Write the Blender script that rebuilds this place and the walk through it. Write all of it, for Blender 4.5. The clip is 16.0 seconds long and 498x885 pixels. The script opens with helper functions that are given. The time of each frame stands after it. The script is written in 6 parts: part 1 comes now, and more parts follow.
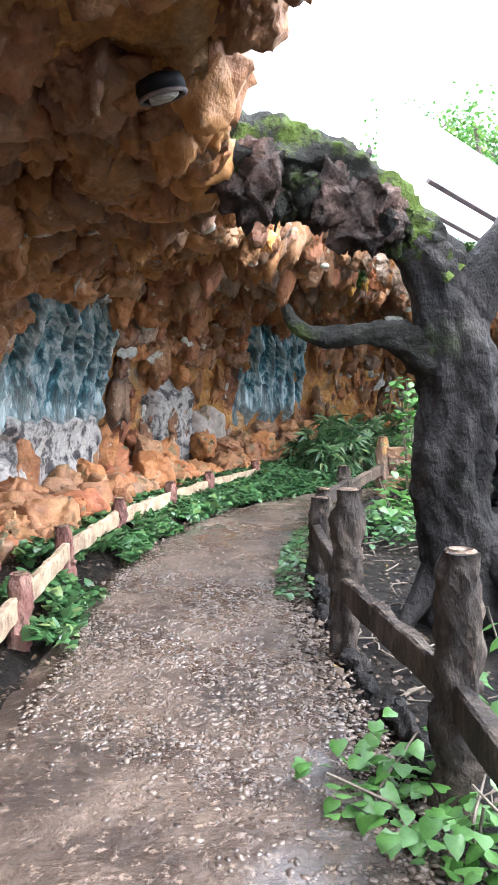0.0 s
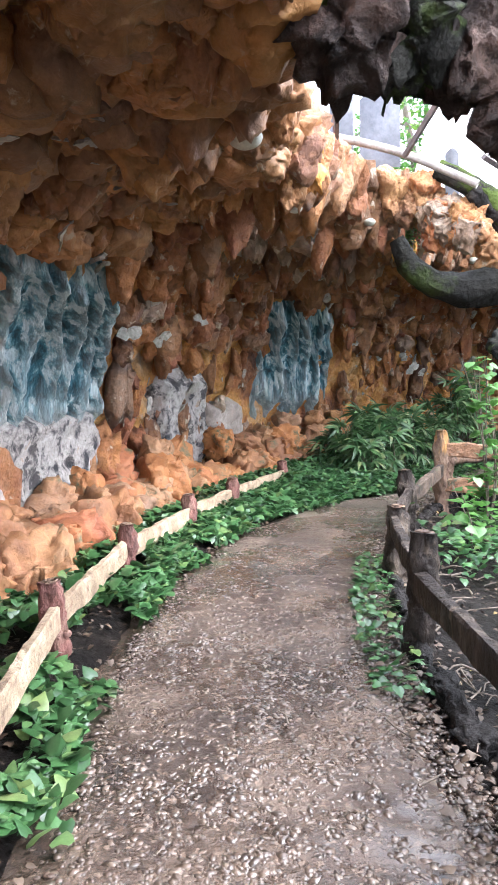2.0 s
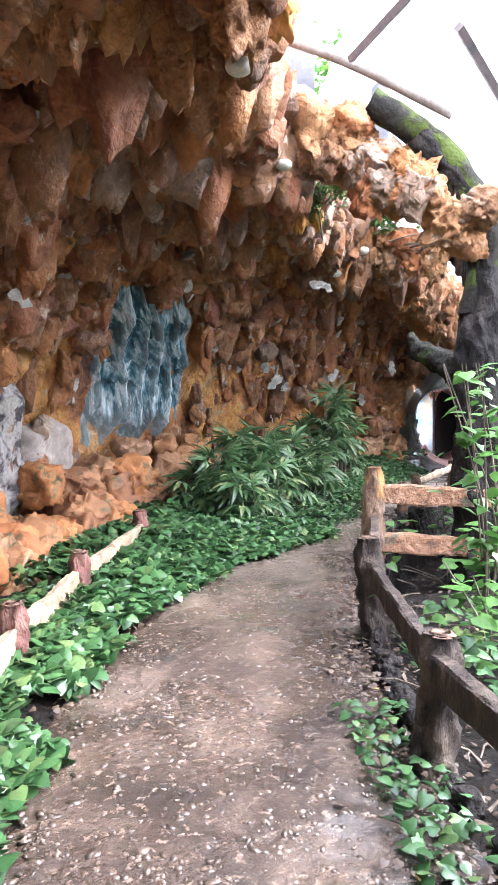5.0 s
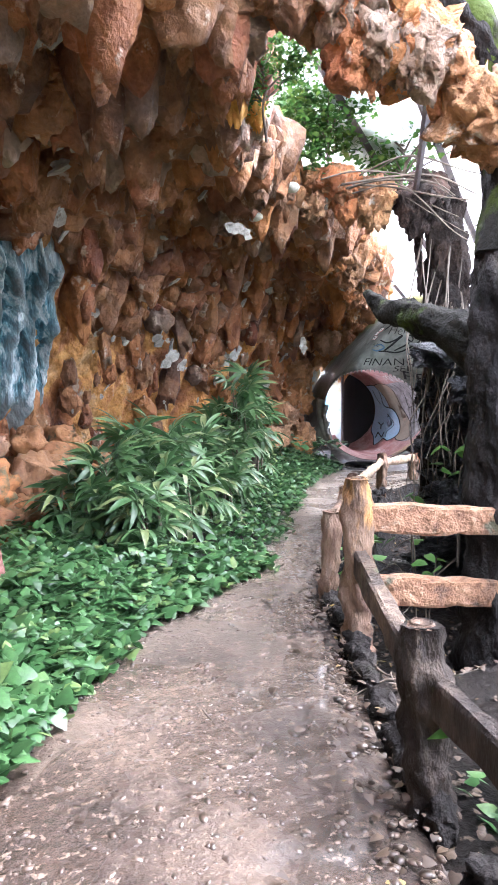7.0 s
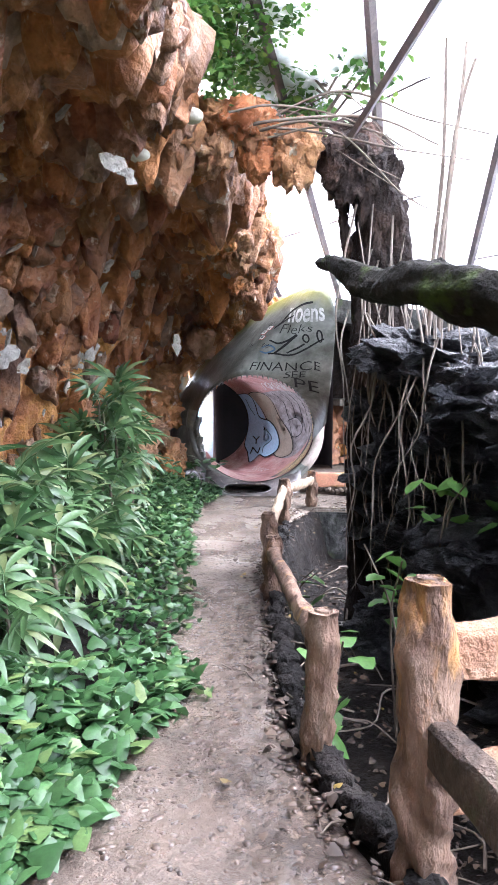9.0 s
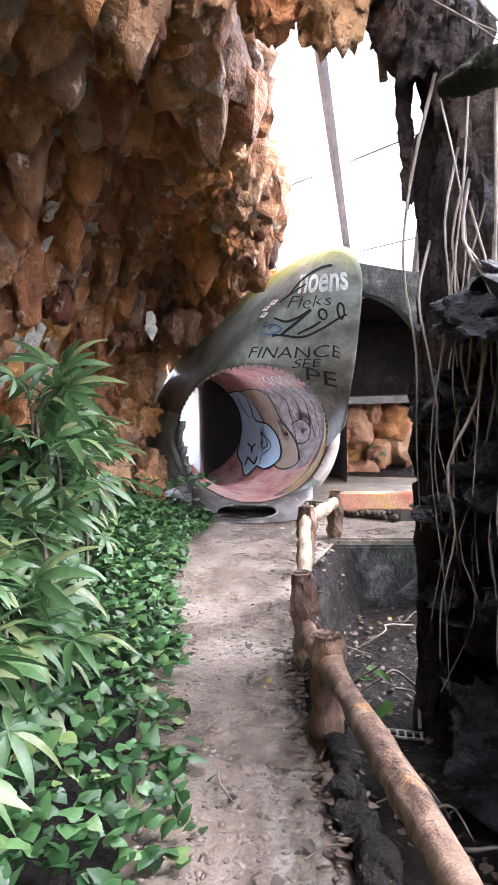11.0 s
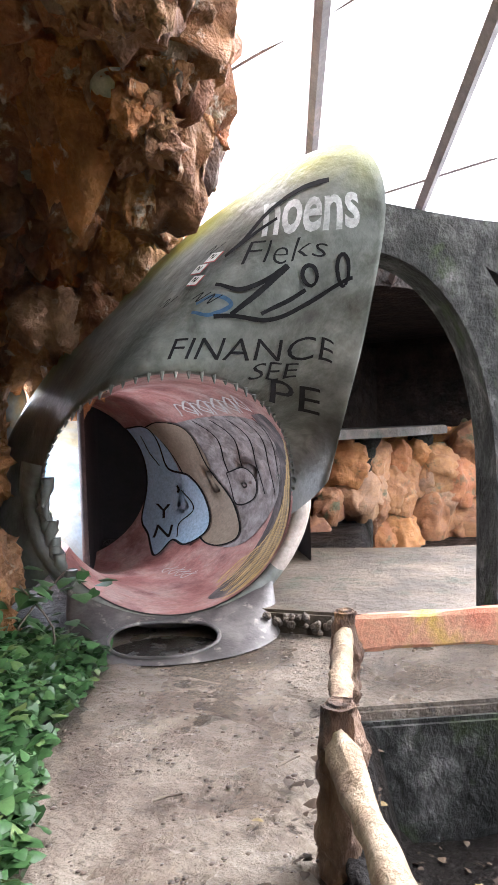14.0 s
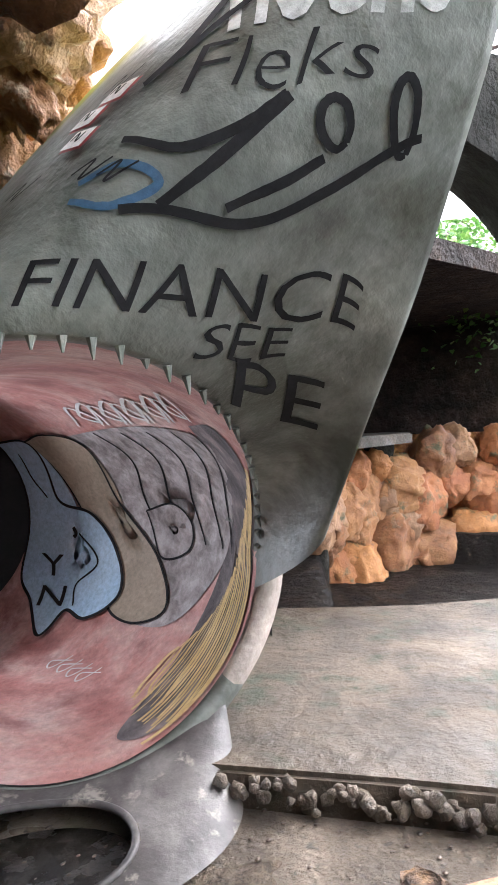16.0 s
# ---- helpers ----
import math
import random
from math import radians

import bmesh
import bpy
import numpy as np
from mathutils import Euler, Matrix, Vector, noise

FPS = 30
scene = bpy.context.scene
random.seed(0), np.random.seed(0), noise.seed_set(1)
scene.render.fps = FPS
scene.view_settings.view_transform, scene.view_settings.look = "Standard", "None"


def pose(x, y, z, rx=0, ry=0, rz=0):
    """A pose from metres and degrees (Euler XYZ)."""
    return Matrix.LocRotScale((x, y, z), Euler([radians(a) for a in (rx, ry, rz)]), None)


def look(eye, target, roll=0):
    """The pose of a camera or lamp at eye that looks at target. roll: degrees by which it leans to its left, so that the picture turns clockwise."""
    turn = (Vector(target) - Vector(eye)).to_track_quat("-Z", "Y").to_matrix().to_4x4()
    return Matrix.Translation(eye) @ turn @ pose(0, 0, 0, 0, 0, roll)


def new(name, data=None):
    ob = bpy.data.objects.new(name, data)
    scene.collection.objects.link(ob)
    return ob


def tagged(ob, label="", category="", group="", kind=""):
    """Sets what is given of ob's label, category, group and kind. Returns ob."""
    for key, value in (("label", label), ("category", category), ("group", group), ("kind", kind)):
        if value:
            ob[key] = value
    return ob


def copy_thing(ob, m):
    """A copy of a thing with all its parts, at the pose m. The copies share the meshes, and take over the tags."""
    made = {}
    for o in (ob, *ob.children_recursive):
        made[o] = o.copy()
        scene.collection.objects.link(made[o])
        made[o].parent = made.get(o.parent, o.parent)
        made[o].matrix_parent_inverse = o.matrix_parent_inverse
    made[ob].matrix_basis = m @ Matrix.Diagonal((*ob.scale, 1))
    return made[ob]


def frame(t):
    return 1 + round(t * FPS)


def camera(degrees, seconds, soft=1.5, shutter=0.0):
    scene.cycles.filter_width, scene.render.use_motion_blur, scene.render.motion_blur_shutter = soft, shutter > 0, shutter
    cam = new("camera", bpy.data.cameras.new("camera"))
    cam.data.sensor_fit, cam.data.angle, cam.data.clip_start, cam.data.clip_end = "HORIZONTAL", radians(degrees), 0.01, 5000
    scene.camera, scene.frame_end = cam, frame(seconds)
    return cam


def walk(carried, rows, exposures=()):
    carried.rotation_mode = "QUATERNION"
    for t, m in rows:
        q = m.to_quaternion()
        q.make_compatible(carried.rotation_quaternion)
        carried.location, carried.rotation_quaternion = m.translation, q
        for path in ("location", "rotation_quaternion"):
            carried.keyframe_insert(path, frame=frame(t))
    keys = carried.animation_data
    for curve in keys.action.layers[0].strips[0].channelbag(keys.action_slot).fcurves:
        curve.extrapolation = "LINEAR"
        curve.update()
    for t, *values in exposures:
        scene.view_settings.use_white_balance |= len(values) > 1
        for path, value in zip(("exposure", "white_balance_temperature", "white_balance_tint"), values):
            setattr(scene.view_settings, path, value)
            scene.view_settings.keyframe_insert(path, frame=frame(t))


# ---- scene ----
cam = camera(39.4, 16.0)
PATH = [
    (0, (0.053, -0.009, 1.489), (0.027, 1.987, 1.363), -0.3),
    (0.5, (-0.09, 0.343, 1.531), (-0.149, 2.341, 1.46), -2.8),
    (1, (-0.155, 0.784, 1.555), (-0.295, 2.778, 1.48), -2.3),
    (1.5, (-0.299, 1.255, 1.55), (-0.371, 3.25, 1.428), -1.5),
    (2, (-0.382, 1.785, 1.521), (-0.396, 3.779, 1.357), -1.4),
    (2.5, (-0.507, 2.252, 1.533), (-0.505, 4.24, 1.313), -1.3),
    (3, (-0.668, 2.738, 1.571), (-0.487, 4.723, 1.408), -1.1),
    (3.5, (-0.745, 3.238, 1.577), (-0.459, 5.213, 1.452), -1.4),
    (4, (-0.839, 3.765, 1.55), (-0.421, 5.717, 1.431), -1.2),
    (4.2, (-0.859, 3.943, 1.56), (-0.411, 5.889, 1.445), -1.0),
    (6.3, (-0.655, 6.081, 1.523), (0.125, 7.913, 1.333), -0.5),
    (6.5, (-0.615, 6.326, 1.511), (0.206, 8.14, 1.323), -0.3),
    (7, (-0.487, 6.853, 1.498), (0.418, 8.627, 1.318), -0.5),
    (7.5, (-0.389, 7.341, 1.498), (0.628, 9.055, 1.332), -0.7),
    (8, (-0.26, 7.883, 1.507), (0.88, 9.519, 1.349), -0.5),
    (8.5, (-0.063, 8.397, 1.5), (1.17, 9.963, 1.329), -0.0),
    (9, (0.127, 8.902, 1.504), (1.433, 10.408, 1.341), -0.0),
    (9.5, (0.37, 9.331, 1.493), (1.704, 10.811, 1.329), -0.3),
    (9.7, (0.483, 9.494, 1.507), (1.813, 10.979, 1.346), -0.4),
    (11.8, (1.987, 11.398, 1.361), (3.371, 12.834, 1.216), -1.9),
    (12, (2.121, 11.563, 1.385), (3.524, 12.983, 1.247), -1.8),
    (12.5, (2.435, 11.99, 1.372), (3.879, 13.369, 1.254), -1.6),
    (13, (2.781, 12.416, 1.343), (4.256, 13.763, 1.246), -2.0),
    (13.5, (3.133, 12.784, 1.355), (4.643, 14.092, 1.268), -2.4),
    (14, (3.489, 13.154, 1.369), (5.051, 14.401, 1.312), -1.9),
    (14.5, (3.855, 13.512, 1.37), (5.435, 14.738, 1.328), -1.1),
    (15, (4.211, 13.899, 1.396), (5.812, 15.098, 1.372), -1.4),
    (15.5, (4.608, 14.17, 1.391), (6.269, 15.285, 1.365), -2.0),
    (16, (4.972, 14.423, 1.43), (6.668, 15.482, 1.373), -1.9),
]
EXPOSURES = [(0, 2.78, 5500, 11), (4, 3.08, 5600, 17), (7, 3.6, 5500, 19), (9, 3.66, 5500, 21), (11, 3.6, 5700, 21), (12.5, 3.47, 5900, 18), (14.0, 3.35, 5900, 17), (15.0, 3.42, 5900, 16), (16, 3.3, 5900, 15)]
walk(cam, [(t, look(eye, target, roll)) for t, eye, target, roll in PATH], EXPOSURES)

# ---- world and light ----
world = bpy.data.worlds.new("overcast")
scene.world = world
world.use_nodes = True
wn = world.node_tree.nodes
sky = wn.new("ShaderNodeTexSky")
sky.sky_type, sky.sun_disc = "NISHITA", False
sky.sun_elevation, sky.sun_rotation = radians(50), radians(106)
sky.air_density, sky.dust_density, sky.ozone_density = 1.0, 6.0, 1.0
soft = wn.new("ShaderNodeMix")
soft.data_type = "RGBA"
soft.inputs["Factor"].default_value = 0.75
soft.inputs["B"].default_value = (9.0, 9.1, 9.0, 1)
world.node_tree.links.new(sky.outputs["Color"], soft.inputs["A"])
world.node_tree.links.new(soft.outputs["Result"], wn["Background"].inputs["Color"])
wn["Background"].inputs["Strength"].default_value = 0.15
sun = new("sun", bpy.data.lights.new("sun", "SUN"))
sun.data.energy, sun.data.angle, sun.data.color = 1.15, radians(45), (1.0, 0.96, 0.9)
sun.matrix_world = look((10.5, 7, 13), (0, 10, 0))

# ---- materials ----


def ramp(nt, fac, stops):
    r = nt.nodes.new("ShaderNodeValToRGB")
    el = r.color_ramp.elements
    while len(el) < len(stops):
        el.new(0.5)
    for e, (pos, c) in zip(el, stops):
        e.position, e.color = pos, (*c, 1)
    nt.links.new(fac, r.inputs["Fac"])
    return r.outputs["Color"]


def noise_tex(nt, co, scale, detail=4.0, rough=0.55, distort=0.0):
    n = nt.nodes.new("ShaderNodeTexNoise")
    n.inputs["Scale"].default_value, n.inputs["Detail"].default_value = scale, detail
    n.inputs["Roughness"].default_value, n.inputs["Distortion"].default_value = rough, distort
    nt.links.new(co, n.inputs["Vector"])
    return n.outputs["Fac"]


def mix(nt, fac, a, b, blend="MIX"):
    m = nt.nodes.new("ShaderNodeMix")
    m.data_type, m.blend_type = "RGBA", blend
    for sock, v in ((m.inputs["Factor"], fac), (m.inputs["A"], a), (m.inputs["B"], b)):
        if isinstance(v, (int, float)):
            sock.default_value = v
        elif isinstance(v, tuple):
            sock.default_value = (*v, 1)
        else:
            nt.links.new(v, sock)
    return m.outputs["Result"]


def surface(name, stops, scale=3.0, fine=40.0, rough=0.8, bump=0.3, tint=None, island=None, spots=None, wet=None, stretch=(1, 1, 1), scatter=0.0, metal=0.0, random_by="island", crag=None, attr=None, spec=0.5, film=None):
    """A procedural surface: broad colour patches, fine grain and relief; island gives each piece its own tone, spots adds stains."""
    m = bpy.data.materials.new(name)
    m.use_nodes = True
    nt = m.node_tree
    bsdf = nt.nodes["Principled BSDF"]
    tc = nt.nodes.new("ShaderNodeNewGeometry")
    mp = nt.nodes.new("ShaderNodeMapping")
    mp.inputs["Scale"].default_value = stretch
    nt.links.new(tc.outputs["Position"], mp.inputs["Vector"])
    co = mp.outputs["Vector"]
    broad = noise_tex(nt, co, scale, 5, 0.6, 0.4)
    col = ramp(nt, broad, stops)
    if island:
        if random_by == "object":
            pick = nt.nodes.new("ShaderNodeObjectInfo").outputs["Random"]
        else:
            pick = tc.outputs["Random Per Island"]
        col = mix(nt, 0.62, col, ramp(nt, pick, island))
    grain = noise_tex(nt, co, fine, 6, 0.7)
    col = mix(nt, 0.55, col, ramp(nt, grain, [(0.25, (0.35, 0.35, 0.35)), (0.7, (1.25, 1.25, 1.25))]), "MULTIPLY")
    if spots:
        sc, lo, hi, c = spots
        s = noise_tex(nt, co, sc, 6, 0.65)
        f = nt.nodes.new("ShaderNodeMapRange")
        f.inputs["From Min"].default_value, f.inputs["From Max"].default_value = lo, hi
        nt.links.new(s, f.inputs["Value"])
        col = mix(nt, f.outputs["Result"], col, c)
    if attr:
        layer, c = attr
        an = nt.nodes.new("ShaderNodeAttribute")
        an.attribute_name = layer
        col = mix(nt, an.outputs["Fac"], col, c)
    nt.links.new(col, bsdf.inputs["Base Color"])
    bsdf.inputs["Roughness"].default_value = rough
    bsdf.inputs["Metallic"].default_value = metal
    bsdf.inputs["Specular IOR Level"].default_value = spec
    if wet:
        w = noise_tex(nt, co, wet[0], 4, 0.6)
        f = nt.nodes.new("ShaderNodeMapRange")
        f.inputs["From Min"].default_value, f.inputs["From Max"].default_value = 0.42, 0.6
        f.inputs["To Min"].default_value, f.inputs["To Max"].default_value = wet[1], rough
        nt.links.new(w, f.inputs["Value"])
        nt.links.new(f.outputs["Result"], bsdf.inputs["Roughness"])
    if film:
        fn = noise_tex(nt, co, film[0], 3, 0.5)
        f = nt.nodes.new("ShaderNodeMapRange")
        f.inputs["From Min"].default_value, f.inputs["From Max"].default_value = film[1], film[2]
        f.inputs["To Max"].default_value = film[3]
        nt.links.new(fn, f.inputs["Value"])
        nt.links.new(f.outputs["Result"], bsdf.inputs["Coat Weight"])
        bsdf.inputs["Coat Roughness"].default_value = film[4]
    if scatter:
        tr = nt.nodes.new("ShaderNodeBsdfTranslucent")
        nt.links.new(col, tr.inputs["Color"])
        ms = nt.nodes.new("ShaderNodeMixShader")
        ms.inputs["Fac"].default_value = scatter
        nt.links.new(bsdf.outputs["BSDF"], ms.inputs[1])
        nt.links.new(tr.outputs["BSDF"], ms.inputs[2])
        nt.links.new(ms.outputs["Shader"], nt.nodes["Material Output"].inputs["Surface"])
    if bump:
        b = nt.nodes.new("ShaderNodeBump")
        b.inputs["Strength"].default_value, b.inputs["Distance"].default_value = bump, 0.03
        h = mix(nt, 0.5, noise_tex(nt, co, fine * 0.35, 6, 0.7), grain)
        nt.links.new(h, b.inputs["Height"])
        if crag:
            b2 = nt.nodes.new("ShaderNodeBump")
            b2.inputs["Strength"].default_value, b2.inputs["Distance"].default_value = 1.0, crag[1]
            nt.links.new(noise_tex(nt, co, crag[0], 6, 0.62), b2.inputs["Height"])
            nt.links.new(b2.outputs["Normal"], b.inputs["Normal"])
        nt.links.new(b.outputs["Normal"], bsdf.inputs["Normal"])
    return m


M_ROCK = surface("painted_rock", [(0.28, (0.03, 0.015, 0.011)), (0.42, (0.16, 0.065, 0.03)), (0.54, (0.42, 0.19, 0.065)), (0.66, (0.36, 0.22, 0.13)), (0.85, (0.17, 0.12, 0.095))],
                 2.2, 16, 0.65, 0.5, island=[(0.0, (0.22, 0.06, 0.03)), (0.2, (0.46, 0.19, 0.05)), (0.4, (0.09, 0.05, 0.036)), (0.6, (0.34, 0.17, 0.07)), (0.8, (0.28, 0.09, 0.04)), (0.93, (0.20, 0.15, 0.115)), (1.0, (0.48, 0.40, 0.31))],
                 spots=(5.0, 0.60, 0.67, (0.50, 0.41, 0.31)), crag=(6, 0.11))
M_ROCK_OBJ = surface("painted_boulder", [(0.28, (0.07, 0.03, 0.02)), (0.42, (0.38, 0.15, 0.05)), (0.58, (0.62, 0.32, 0.12)), (0.75, (0.44, 0.31, 0.20))],
                     2.4, 16, 0.65, 0.5, island=[(0.0, (0.46, 0.13, 0.05)), (0.25, (0.62, 0.29, 0.08)), (0.5, (0.18, 0.10, 0.07)), (0.75, (0.50, 0.26, 0.11)), (1.0, (0.32, 0.24, 0.18))],
                     spots=(5.0, 0.60, 0.68, (0.58, 0.48, 0.36)), random_by="object", crag=(7, 0.13))
M_BACK = surface("rock_wall", [(0.3, (0.09, 0.04, 0.025)), (0.42, (0.40, 0.16, 0.06)), (0.55, (0.62, 0.31, 0.085)), (0.72, (0.55, 0.37, 0.20))], 1.5, 22, 0.8, 0.9,
                 spots=(3.0, 0.60, 0.70, (0.45, 0.38, 0.30)), crag=(7, 0.2))
M_BLACKROCK = surface("black_rock", [(0.3, (0.010, 0.010, 0.011)), (0.6, (0.03, 0.03, 0.033)), (0.85, (0.10, 0.10, 0.10))], 2.6, 20, 0.5, 1.0,
                      stretch=(1, 1, 1.6), crag=(7, 0.2))
M_BROWNROCK = surface("brown_grey_rock", [(0.3, (0.02, 0.016, 0.014)), (0.5, (0.08, 0.055, 0.045)), (0.68, (0.2, 0.12, 0.09)), (0.85, (0.26, 0.22, 0.19))], 3.5, 24, 0.75, 1.0, crag=(8, 0.16), spec=0.25)
# dark rock of the root pillar; on the alcove slabs it paints in cave shade
M_CAVE = surface("dark_rock_cave_shade", [(0.3, (0.012, 0.009, 0.008)), (0.55, (0.035, 0.024, 0.019)), (0.8, (0.08, 0.05, 0.036))], 3.0, 22, 0.8, 1.0, crag=(7, 0.2), spec=0.2)
M_BARK = surface("mossy_bark", [(0.3, (0.007, 0.006, 0.0055)), (0.55, (0.024, 0.02, 0.018)), (0.8, (0.085, 0.072, 0.062))], 3, 20, 0.7, 1.0, stretch=(1, 1, 0.65),
                 spots=(2.0, 0.62, 0.74, (0.035, 0.045, 0.015)), crag=(9, 0.12), spec=0.2)
M_MOSS = surface("moss_limb", [(0.3, (0.012, 0.011, 0.009)), (0.55, (0.03, 0.028, 0.022)), (0.8, (0.09, 0.08, 0.07))], 3, 40, 0.9, 1.0,
                 spots=(2.2, 0.56, 0.66, (0.06, 0.085, 0.018)), crag=(9, 0.12), spec=0.2)
M_ARCHMOSS = surface("mossy_arch_limb", [(0.3, (0.012, 0.011, 0.009)), (0.55, (0.03, 0.028, 0.022)), (0.8, (0.09, 0.08, 0.07))], 3, 40, 0.9, 1.0,
                     spots=(2.6, 0.47, 0.56, (0.075, 0.105, 0.018)), crag=(9, 0.1), spec=0.2)
M_GROUND = surface("leaf_litter_soil", [(0.3, (0.005, 0.004, 0.0035)), (0.55, (0.013, 0.010, 0.008)), (0.8, (0.04, 0.031, 0.025))], 3.0, 30, 0.8, 1.0, wet=(2.0, 0.4),
                   spots=(14.0, 0.62, 0.70, (0.11, 0.085, 0.062)), crag=(10, 0.08), spec=0.12)
M_PATH = surface("wet_gravel_path", [(0.3, (0.022, 0.014, 0.010)), (0.48, (0.07, 0.046, 0.033)), (0.62, (0.15, 0.105, 0.076)), (0.78, (0.25, 0.185, 0.14))], 1.6, 34, 0.42, 0.7,
                 spots=(22.0, 0.56, 0.64, (0.24, 0.175, 0.13)), attr=("dry", (0.29, 0.235, 0.185)), wet=(1.1, 0.12), crag=(15, 0.04), film=(0.9, 0.36, 0.58, 0.9, 0.16))
M_PEBBLE = surface("pebble", [(0.3, (0.06, 0.042, 0.032)), (0.6, (0.17, 0.125, 0.095))], 9, 60, 0.28, 0.2,
                   island=[(0.0, (0.025, 0.017, 0.012)), (0.5, (0.07, 0.046, 0.032)), (0.85, (0.14, 0.096, 0.068)), (1.0, (0.24, 0.185, 0.14))], film=(0.9, 0.38, 0.56, 0.8, 0.1))
VAULT_TONES = dict(stops=[(0.3, (0.06, 0.028, 0.018)), (0.45, (0.21, 0.095, 0.04)), (0.58, (0.38, 0.18, 0.06)), (0.72, (0.30, 0.165, 0.095)), (0.86, (0.22, 0.165, 0.135))], scale=2.2, fine=14, rough=0.6, bump=0.35,
                   island=[(0.0, (0.22, 0.07, 0.032)), (0.25, (0.42, 0.20, 0.05)), (0.5, (0.10, 0.05, 0.03)), (0.75, (0.38, 0.155, 0.04)), (1.0, (0.22, 0.13, 0.08))],
                  spots=(6.0, 0.63, 0.70, (0.36, 0.27, 0.18)), crag=(4, 0.06))
M_VAULT = surface("smooth_brown_rock", random_by="object", **VAULT_TONES)
M_VAULT_LUMPS = surface("smooth_brown_lumps", **VAULT_TONES)
M_CONCRETE = surface("worn_concrete", [(0.3, (0.03, 0.022, 0.015)), (0.5, (0.06, 0.044, 0.029)), (0.75, (0.13, 0.097, 0.065))], 2.8, 24, 0.75, 0.6,
                     spots=(3.3, 0.55, 0.66, (0.022, 0.026, 0.013)), wet=(0.8, 0.4), crag=(9, 0.03))
M_DARKCONC = surface("stained_concrete", [(0.3, (0.009, 0.009, 0.008)), (0.48, (0.028, 0.028, 0.025)), (0.62, (0.075, 0.074, 0.068)), (0.76, (0.19, 0.185, 0.17))], 5, 22, 0.75, 0.9, stretch=(1, 1, 0.75),
                        spots=(3.2, 0.56, 0.66, (0.03, 0.042, 0.016)), crag=(9, 0.07), spec=0.25)
M_POST = surface("concrete_log_post", [(0.3, (0.05, 0.032, 0.024)), (0.45, (0.19, 0.11, 0.07)), (0.6, (0.32, 0.21, 0.14)), (0.8, (0.40, 0.31, 0.24))], 7, 30, 0.72, 1.0, stretch=(1, 1, 0.4),
                 spots=(4.0, 0.58, 0.67, (0.46, 0.24, 0.08)), crag=(14, 0.07))
M_POSTRED = surface("reddish_log_post", [(0.3, (0.08, 0.035, 0.028)), (0.5, (0.22, 0.09, 0.07)), (0.75, (0.32, 0.2, 0.15))], 6, 34, 0.75, 0.9, stretch=(1, 1, 0.5), crag=(14, 0.06))
M_DARKPOST = surface("dark_log_post", [(0.3, (0.016, 0.012, 0.010)), (0.5, (0.05, 0.036, 0.028)), (0.7, (0.15, 0.115, 0.085))], 6, 34, 0.7, 1.0, stretch=(1, 1, 0.5), spots=(5, 0.58, 0.68, (0.2, 0.15, 0.11)), crag=(14, 0.08), spec=0.3)
M_RAIL = surface("pale_board_rail", [(0.3, (0.20, 0.13, 0.085)), (0.5, (0.38, 0.28, 0.18)), (0.7, (0.50, 0.41, 0.29))], 6, 40, 0.75, 0.6, spots=(5, 0.58, 0.68, (0.24, 0.14, 0.09)), crag=(12, 0.04))
M_ORANGE = surface("orange_painted_rail", [(0.35, (0.60, 0.22, 0.13)), (0.55, (0.62, 0.33, 0.2)), (0.7, (0.62, 0.42, 0.06))], 4, 40, 0.7, 0.5, spots=(6, 0.62, 0.7, (0.2, 0.14, 0.1)))
M_LEAF = surface("ivy_leaf", [(0.3, (0.035, 0.085, 0.025)), (0.7, (0.085, 0.18, 0.06))], 5, 50, 0.3, 0.1, scatter=0.22,
                 island=[(0.0, (0.014, 0.04, 0.014)), (0.45, (0.045, 0.12, 0.04)), (0.85, (0.10, 0.21, 0.075)), (1.0, (0.24, 0.30, 0.10))])
M_PALM = surface("palm_leaf", [(0.3, (0.03, 0.07, 0.02)), (0.7, (0.07, 0.13, 0.045))], 4, 40, 0.35, 0.1, scatter=0.2,
                 island=[(0.0, (0.02, 0.06, 0.02)), (0.5, (0.06, 0.14, 0.05)), (0.92, (0.14, 0.23, 0.09)), (1.0, (0.26, 0.25, 0.11))])
M_LIME = surface("bright_vine_leaf", [(0.3, (0.06, 0.15, 0.025)), (0.7, (0.12, 0.24, 0.045))], 5, 50, 0.4, 0.1, scatter=0.35,
                 island=[(0.0, (0.04, 0.12, 0.025)), (0.6, (0.09, 0.21, 0.045)), (1.0, (0.24, 0.33, 0.07))])
M_DRY = surface("dead_leaf", [(0.3, (0.05, 0.03, 0.018)), (0.7, (0.12, 0.075, 0.04))], 8, 50, 0.6, 0.2,
                island=[(0.0, (0.025, 0.017, 0.012)), (0.6, (0.065, 0.042, 0.026)), (0.97, (0.13, 0.09, 0.058)), (1.0, (0.42, 0.30, 0.05))])
M_ROOT = surface("hanging_root", [(0.3, (0.10, 0.08, 0.06)), (0.7, (0.26, 0.22, 0.18))], 6, 40, 0.85, 0.4)
M_TWIG = surface("twig", [(0.3, (0.08, 0.06, 0.045)), (0.7, (0.2, 0.16, 0.12))], 6, 40, 0.85, 0.4)
M_STEEL = surface("rusty_steel_rib", [(0.3, (0.05, 0.04, 0.04)), (0.6, (0.12, 0.09, 0.085)), (0.8, (0.2, 0.13, 0.11))], 4, 30, 0.6, 0.2)
